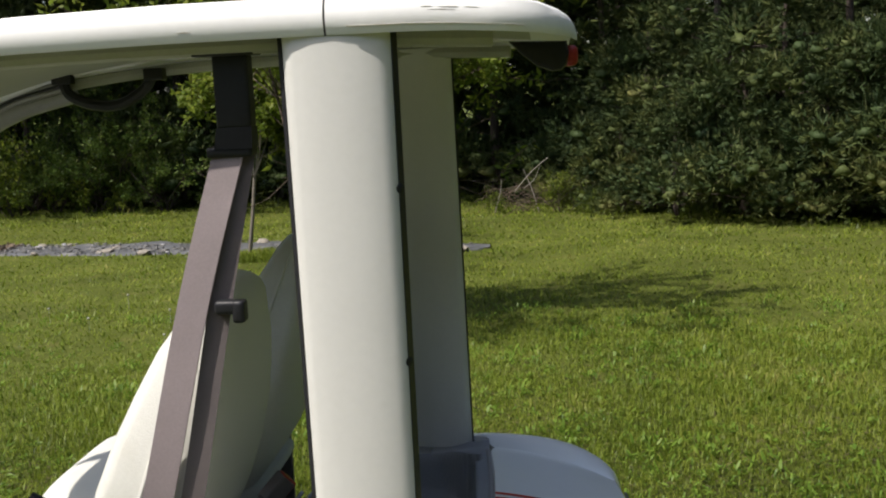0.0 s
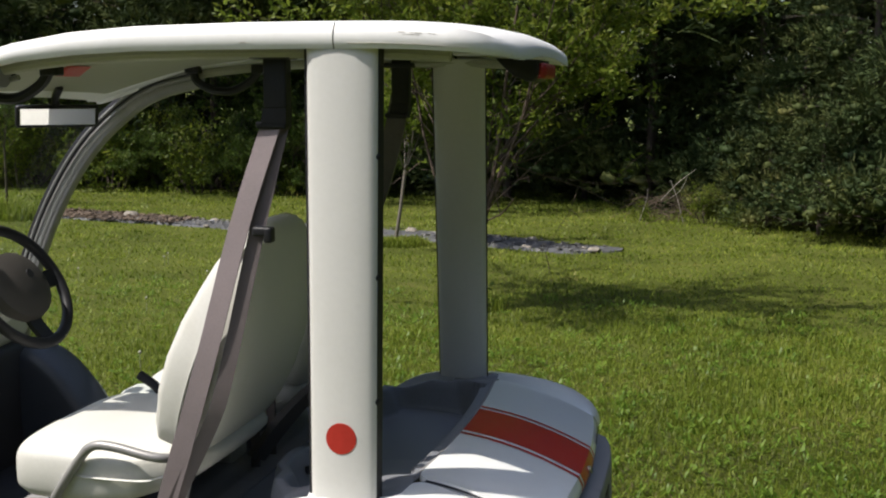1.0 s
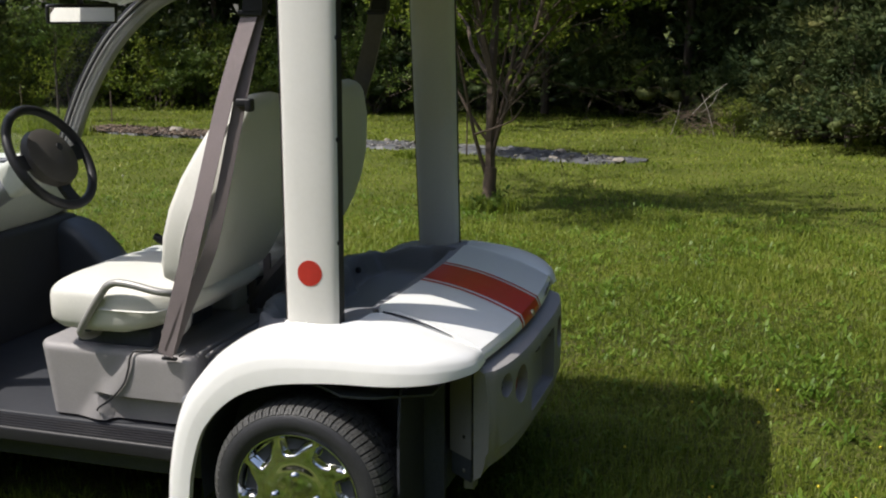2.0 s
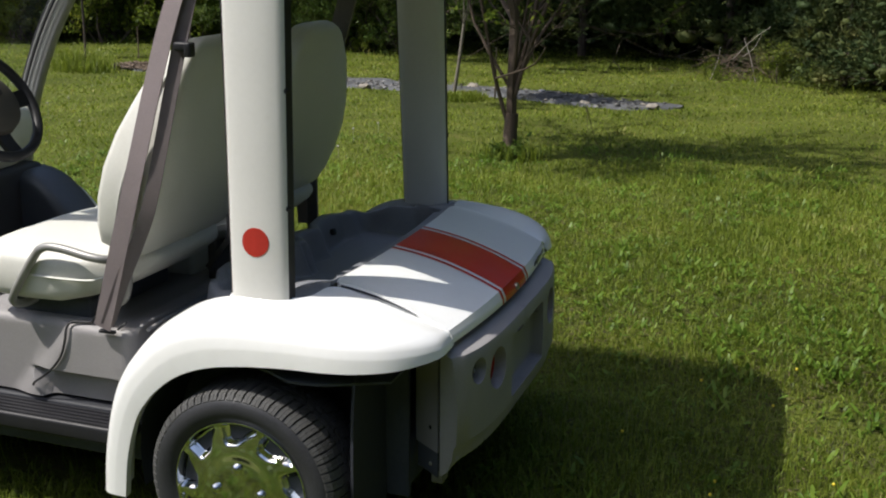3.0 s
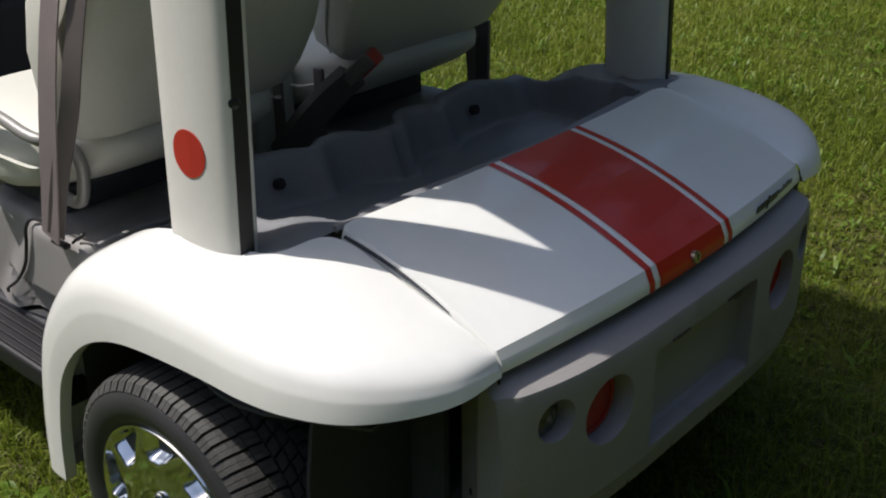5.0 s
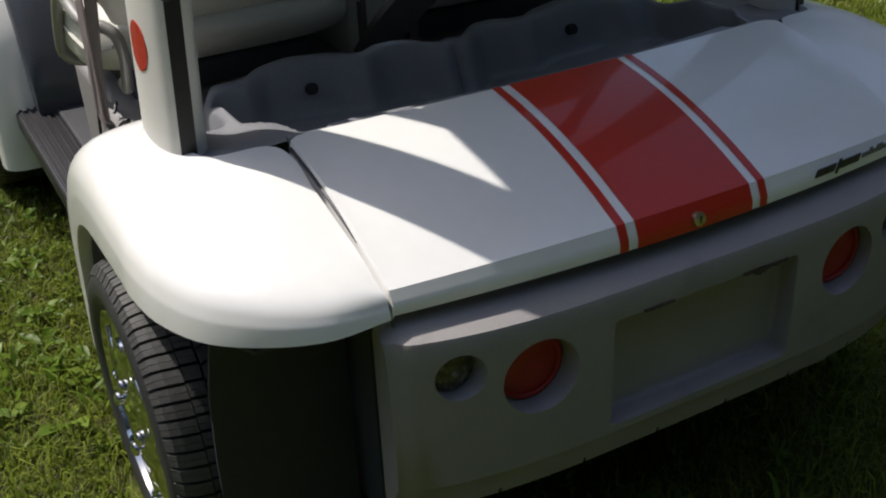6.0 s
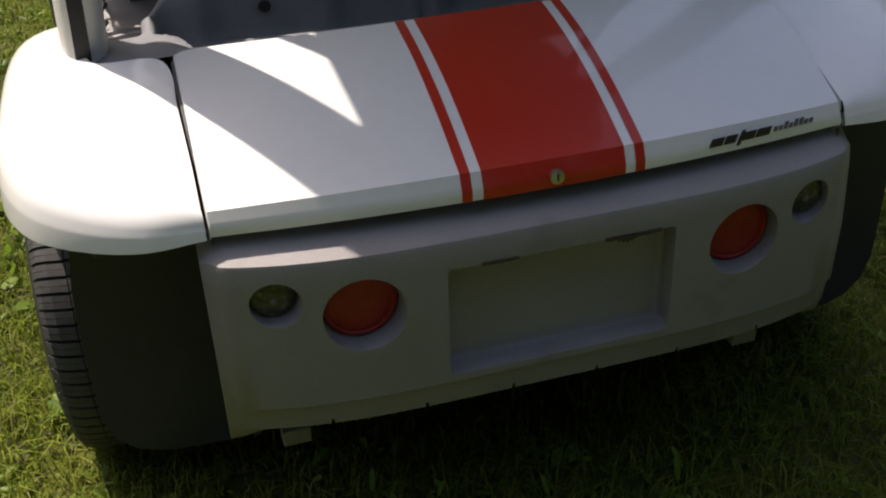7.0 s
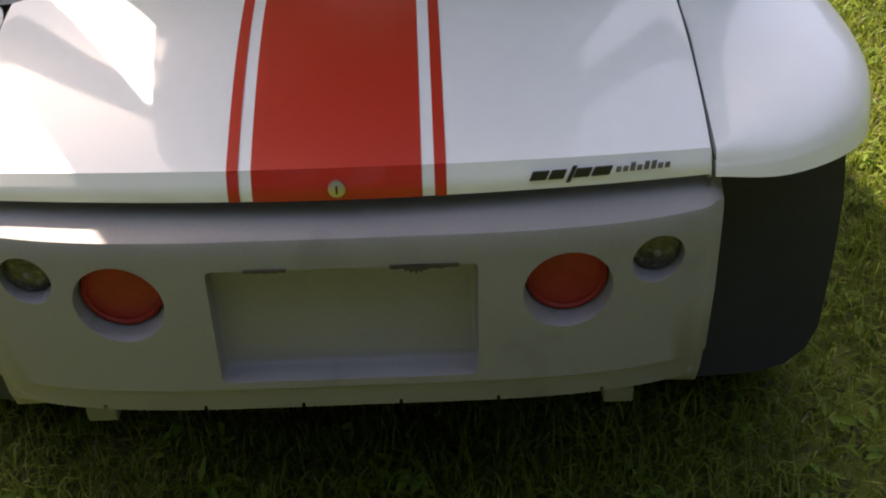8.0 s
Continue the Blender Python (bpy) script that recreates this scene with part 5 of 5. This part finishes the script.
stones = [stone(.075, 1.7, ROCK, "rounded tan field stone on the weed fabric"), stone(.07, 6.1, SLATE, "flat grey stone on the weed fabric"), stone(.065, 9.4, ROCK, "small reddish field stone")]
rng = np.random.RandomState(4)
spots = [(0, -7.74, 11.75, 1.6), (2, -5.04, 11.0, 1.1), (0, -4.5, 10.5, .6), (1, -2.2, 10.9, .7), (0, -1.5, 10.75, .55), (0, -.62, 9.82, .6), (0, -3.2, 11.1, .7), (1, -6.2, 11.3, 1.1)]
for i in range(26):
    x = rng.uniform(-7.6, -.6)
    a, b = bed_edges(x)
    t = rng.choice([rng.uniform(.02, .25), rng.uniform(.75, 1.0), rng.uniform(.2, .8)])
    spots.append((rng.randint(3), x, a + (b - a) * t, rng.uniform(.25, .65)))
rng = np.random.RandomState(23)
X = rng.uniform(-9.1, -.5, 1200)
A, B = bed_edges(X)
Y = A + (B - A) * rng.uniform(.03, .97, 1200)
C = np.stack([X, Y, ground_z(X, Y) + .035], 1)[:, None, :] + rng.normal(0, 1, (1200, 4, 3)) * np.array([.04, .03, .01]) * rng.uniform(.3, 1.1, (1200, 1, 1))
tagged(soup("chips", C, [(0, 1, 2), (0, 2, 3), (0, 3, 1), (1, 3, 2)], CHIP), "pale chips and gravel strewn over the weed fabric", "gravel", kind="stuff")
first = set()
for i, (k, x, y, size) in enumerate(spots):
    m = Matrix.Translation((x, y, float(ground_z(x, y)) + .03)) @ Matrix.Rotation(i * 2.1, 4, "Z") @ Matrix.Scale(size, 4)
    if k in first:
        copy_thing(stones[k], m)
    else:
        stones[k].matrix_basis = m
        first.add(k)

# brown wood mulch on the bed's far end
rng = np.random.RandomState(29)
X = -9.2 + 2.6 * rng.rand(1500) ** 1.3
A, B = bed_edges(X)
Y = A + (B - A) * rng.uniform(.0, 1.0, 1500)
C = np.stack([X, Y, ground_z(X, Y) + .045], 1)[:, None, :] + rng.normal(0, 1, (1500, 4, 3)) * np.array([.05, .03, .014]) * rng.uniform(.4, 1.2, (1500, 1, 1))
tagged(soup("mulch", C, [(0, 1, 2), (0, 2, 3), (0, 3, 1), (1, 3, 2)], TWIG), "brown wood mulch at the end of the bed", "mulch", kind="stuff")

# brush pile with bleached sticks, and stakes
rng = np.random.RandomState(9)
bm = bmesh.new()
for i in range(90):
    a = rng.uniform(0, 2 * math.pi)
    c = np.array([rng.normal(0, .30), rng.normal(0, .2), rng.uniform(.0, .36)])
    d = np.array([math.cos(a), math.sin(a) * .6, rng.uniform(-.1, .55)]) * rng.uniform(.15, .36)
    tube([Vector(c - d), Vector(c + np.array([0, 0, .05])), Vector(c + d)], [.004, .0032, .0015], 4, 5, bm)
brush = part("brush_pile", bm, TWIG)
brush.matrix_basis = put(-.05, 14.35)
tagged(brush, "heap of dry brown brushwood by the trees", "brush pile", kind="stuff")
gz = float(ground_z(0, 14.1))
for pts, r in (([(.22, 14.1, gz - .03), (.12, 14.1, .0), (.0, 14.12, .30)], .0062), ([(-.14, 14.15, -.02), (.12, 14.12, .27), (.37, 14.1, .47)], .0055), ([(.0, 14.12, .02), (.16, 14.1, .16), (.25, 14.1, .36)], .0045), ([(-.45, 14.2, gz), (-.36, 14.2, -.05), (-.33, 14.2, .16)], .0045)):
    tagged(part("stick", tube(pts, [r, r, r * .6], 6, 8), PALEWOOD), "bare bleached stick leaning in the brushwood", "stick", "bleached sticks")
for x, y, h in ((-2.55, 9.95, .62), (-9.9, 13.3, .55), (-12.2, 13.9, .6)):
    z = float(ground_z(x, y))
    stake = part("stake", tube([(x, y, z - .1), (x + .01, y, z + h)], .011, 6, smooth_line=False), TWIG)
    tagged(stake, "thin dark wooden garden stake in the grass", "stake", "garden stakes")


# ---- grass ----
def blade_sheet(name, P, h, w, rng, label, flat=False):
    """Grass blades at the places P; h and w are their heights and widths; flat ones are single slips."""
    n = len(P)
    lush = .74 + .26 * np.sin(P[:, 0] * 2.1 + 1.3 * np.sin(P[:, 1] * 1.7)) * np.sin(P[:, 1] * 2.6 + np.sin(P[:, 0] * 3.1))
    H = h * rng.uniform(.45, 1.3, n) * lush
    az = rng.uniform(0, 2 * math.pi, n)
    lean = rng.uniform(.3, 1.3, n) if flat else rng.uniform(.15, 1.15, n)
    d = np.stack([np.cos(az), np.sin(az), np.zeros(n)], 1)
    s = np.stack([-np.sin(az), np.cos(az), np.zeros(n)], 1) * (w * rng.uniform(.55, 1.35, n))[:, None]
    base = np.stack([P[:, 0], P[:, 1], ground_z(P[:, 0], P[:, 1]) - .006], 1)
    up = np.array([0, 0, 1.0])
    mid = base + d * (H * lean * .3)[:, None] + up * (H * .62)[:, None]
    tip = base + d * (H * lean)[:, None] + up * (H * (1 - .35 * lean))[:, None]
    if flat:
        return tagged(soup(name, np.stack([base - s * .6, base + s * .6, tip], 1), [(0, 1, 2)], BLADE), label, "grass", kind="stuff")
    V = np.stack([base - s * .5, base + s * .5, mid + s * .42, mid - s * .42, tip], 1)
    return tagged(soup(name, V, [(0, 1, 2, 3), (3, 2, 4)], BLADE), label, "grass", kind="stuff")


def off_bed(x, y):
    a, b = bed_edges(x)
    return ~((x > -9.2) & (x < -.3) & (y > a + .05) & (y < b - .05))


def free_of_wheels(x, y):
    ok = np.ones(len(x), bool)
    for wx in (0, -WHEELBASE):
        for s in (-1, 1):
            ok &= ~((abs(x - wx) < .14) & (abs(y - s * .628) < .11))
    return ok


def fall(v, a, b):
    """1 up to a, then evenly down to 0 at b."""
    return np.clip((b - v) / (b - a), 0, 1)


def near_lawn():
    rng = np.random.RandomState(1)
    n = 1350000
    P = np.stack([rng.uniform(-5.5, 6.5, n), rng.uniform(-6.0, 6.0, n)], 1)
    x, y = P[:, 0], P[:, 1]
    r = np.hypot(x - .5, y - .2)
    keep = fall(r, 1.6, 5.6) ** 1.5 * (.25 + .75 * fall(-y, 1.4, 3.6))
    keep *= np.where((abs(y) < .45) & (x > -1.7) & (x < .05), .15, 1)
    P = P[(rng.rand(n) < keep) & free_of_wheels(x, y)]
    r = np.hypot(P[:, 0] - .5, P[:, 1] - .2)
    return blade_sheet("grass", P, .074, .0028 + .0006 * r, rng, "short green lawn grass around the cart")


def far_lawn():
    rng = np.random.RandomState(2)
    n = 620000
    q = rng.uniform(2.0 ** .8, 26.0 ** .8, n)
    r = q ** 1.25
    a = rng.uniform(-math.pi, math.pi, n)
    P = np.stack([.5 + r * np.sin(a), .2 + r * np.cos(a)], 1)
    side = abs(a + .15)
    keep = (.07 + .93 * fall(side, 1.05, 1.9)) * np.clip((r - 2) / 2.5, 0, 1) * fall(r, 19, 26)
    ok = (rng.rand(n) < keep) & off_bed(P[:, 0], P[:, 1])
    P, r = P[ok], r[ok]
    return blade_sheet("grass", P, .058 + .0006 * r, .0042 + .00135 * r, rng, "green lawn grass running out to the tree line", flat=True)


def thatch():
    """Dead blades lying flat between the living ones."""
    rng = np.random.RandomState(3)
    n = 170000
    P = np.stack([rng.uniform(-3.5, 4.5, n), rng.uniform(-4.0, 4.2, n)], 1)
    r = np.hypot(P[:, 0] - .5, P[:, 1] - .2)
    P = P[(rng.rand(n) < fall(r, 1.4, 4.2)) & free_of_wheels(P[:, 0], P[:, 1])]
    n = len(P)
    az = rng.uniform(0, 2 * math.pi, n)
    d = np.stack([np.cos(az), np.sin(az), rng.uniform(-.04, .3, n)], 1) * rng.uniform(.025, .06, n)[:, None]
    s = np.stack([-np.sin(az), np.cos(az), rng.normal(0, .4, n)], 1) * .0028
    base = np.stack([P[:, 0], P[:, 1], ground_z(P[:, 0], P[:, 1]) + rng.uniform(.003, .014, n)], 1)
    return tagged(soup("dead_grass", np.stack([base - s, base + s, base + d], 1), [(0, 1, 2)], STRAW), "dry straw-coloured blades lying in the lawn", "grass", kind="stuff")


near_lawn()
far_lawn()
thatch()


def blades(name, n, x0, x1, y0, y1, h, w, seed, label, keep):
    rng = np.random.RandomState(seed)
    P = np.stack([rng.uniform(x0, x1, n), rng.uniform(y0, y1, n)], 1)
    return blade_sheet(name, P[keep(P[:, 0], P[:, 1], rng)], h, w, rng, label)


blades("tall_grass", 5200, -1.6, -.5, 4.9, 6.0, .30, .006, 5, "longer grass round the small tree's foot", lambda x, y, r: np.hypot(x + 1.06, y - 5.42) < .05 + .30 * r.rand(len(x)) ** 1.6)
blades("tall_grass", 4500, -10.1, -8.5, 10.0, 11.6, .42, .011, 16, "clump of long weeds at the end of the bed", lambda x, y, r: np.hypot(x + 9.2, (y - 10.9) * 1.3) < .1 + .5 * r.rand(len(x)))
blades("tall_grass", 5000, -3.5, -2.5, 9.3, 10.1, .16, .008, 6, "longer grass round the young tree's foot", lambda x, y, r: np.hypot(x + 3.0, y - 9.7) < .2 + .25 * r.rand(len(x)))
blades("tall_grass", 16000, -13.0, 8.0, 9.4, 17.4, .2, .012, 7, "longer grass along the foot of the tree line",
       lambda x, y, r: abs(y - np.interp(x, [-13, -8.7, -5.5, -3, -.6, 1.3, 2.8, 4.2, 8], [16.9, 16.6, 15.9, 16.0, 15.3, 12.9, 11.7, 10.9, 9.6])) < .3 * r.rand(len(x)))


def weeds(n, seed, x0, x1, y0, y1, size, label):
    """Low rosettes of broad leaves in the lawn."""
    rng = np.random.RandomState(seed)
    P = np.stack([rng.uniform(x0, x1, n), rng.uniform(y0, y1, n)], 1)
    r = np.hypot(P[:, 0] - .5, P[:, 1] - .2)
    P = P[(rng.rand(n) < fall(r, 2.0, 6.5) * (.55 + .45 * np.sin(P[:, 0] * 1.9 + 2) * np.sin(P[:, 1] * 2.3))) & free_of_wheels(P[:, 0], P[:, 1])]
    K = 6
    C = np.repeat(np.stack([P[:, 0], P[:, 1], ground_z(P[:, 0], P[:, 1]) + .022], 1), K, 0)
    m = len(C)
    az = rng.uniform(0, 2 * math.pi, m)
    L = size * rng.uniform(.45, 1.2, m)[:, None] * np.repeat(rng.uniform(.5, 1.2, len(P)), K)[:, None]
    d = np.stack([np.cos(az), np.sin(az), rng.uniform(.1, .9, m)], 1)
    d = unit(d)
    s = np.stack([-np.sin(az), np.cos(az), rng.normal(0, .25, m)], 1) * L * .19
    C = C + rng.normal(0, .012, C.shape) * [1, 1, .3]
    droop = np.array([0, 0, -1.0]) * L * .18
    V = np.stack([C, C + d * L * .3 + s * .8, C + d * L * .65 + s, C + d * L + droop, C + d * L * .65 - s, C + d * L * .3 - s * .8, C + d * L * .5 - [0, 0, .004]], 1)
    return tagged(soup("weeds", V, [(0, 1, 6), (1, 2, 6), (2, 3, 6), (3, 4, 6), (4, 5, 6), (5, 0, 6)], WEED), label, "weeds", kind="stuff")


weeds(16000, 11, -5.5, 6.0, -4.0, 6.5, .034, "broad-leaved weeds and clover in the lawn")


def clumps(n, seed, x0, x1, y0, y1, size, label):
    """Knots of leafy weeds standing up out of the grass, thicker in some stretches than in others."""
    rng = np.random.RandomState(seed)
    C = np.stack([rng.uniform(x0, x1, n), rng.uniform(y0, y1, n)], 1)
    thick = np.array([noise.noise((x * .9, y * .9, seed)) + .5 * noise.noise((x * 2.7, y * 2.7, seed + 3)) for x, y in C])
    C = C[(thick > rng.uniform(-.25, .35, n)) & free_of_wheels(C[:, 0], C[:, 1]) & ~((abs(C[:, 1]) < .7) & (C[:, 0] < .45) & (C[:, 0] > -2))]
    k = 20
    P = np.repeat(C, k, 0) + rng.normal(0, 1, (len(C) * k, 2)) * np.repeat(rng.uniform(.02, .065, len(C)), k)[:, None]
    m = len(P)
    az = rng.uniform(0, 2 * math.pi, m)
    L = size * rng.uniform(.5, 1.2, m)[:, None] * np.repeat(rng.uniform(.6, 1.25, len(C)), k)[:, None]
    d = unit(np.stack([np.cos(az), np.sin(az), rng.uniform(.3, 1.8, m)], 1))
    s = np.stack([-np.sin(az), np.cos(az), rng.normal(0, .3, m)], 1) * L * .11
    B = np.stack([P[:, 0], P[:, 1], ground_z(P[:, 0], P[:, 1]) + rng.uniform(.0, .035, m)], 1)
    V = np.stack([B, B + d * L * .35 + s, B + d * L * .75 + s * .7, B + d * L - [0, 0, .006], B + d * L * .75 - s * .7, B + d * L * .35 - s], 1)
    return tagged(soup("weeds", V, [(0, 1, 5), (1, 2, 4, 5), (2, 3, 4)], WEED), label, "weeds", kind="stuff")


clumps(2600, 61, -4.5, 4.5, -3.2, 6.0, .046, "bright leafy clover and dandelion knots across the lawn")
clumps(240, 62, 1.0, 2.6, -.6, 2.2, .056, "tall leafy weeds behind the cart")
weeds(70, 14, -.6, 1.3, -2.0, -.72, .07, "bright broad-leaved plants beside the rear wheel")
weeds(220, 15, -1.8, -.2, -1.5, -.68, .05, "leafy clover along the side of the cart")
weeds(60, 17, -1.05, -.45, -1.0, -.72, .055, "dense patch of bright leafy weeds along the cart")
weeds(260, 13, -4.0, 5.0, -3.0, 5.0, .06, "larger dock leaves scattered in the lawn")

# dandelions: yellow heads by the cart, grey clocks further out
rng = np.random.RandomState(17)
for name, mat, n, box, r, label in (("buttercups", FLOWER, 26, (.7, 2.0, -1.4, 1.4), .0055, "tiny yellow flowers in the shaded grass"), ("dandelion_clocks", CLOCK, 26, (-8.5, -1.5, 2.5, 7.0), .011, "grey dandelion clocks standing in the lawn")):
    bm = bmesh.new()
    for i in range(n):
        x, y = rng.uniform(box[0], box[1]), rng.uniform(box[2], box[3])
        z = float(ground_z(x, y)) + (.05 if r < .01 else rng.uniform(.07, .13))
        bmesh.ops.create_icosphere(bm, subdivisions=1, radius=r, matrix=Matrix.Translation((x, y, z)))
        if r > .01:
            tube([(x, y, z - .12), (x, y, z)], .0018, 3, smooth_line=False, bm=bm)
    tagged(part(name, bm, mat), label, "flowers", kind="stuff")
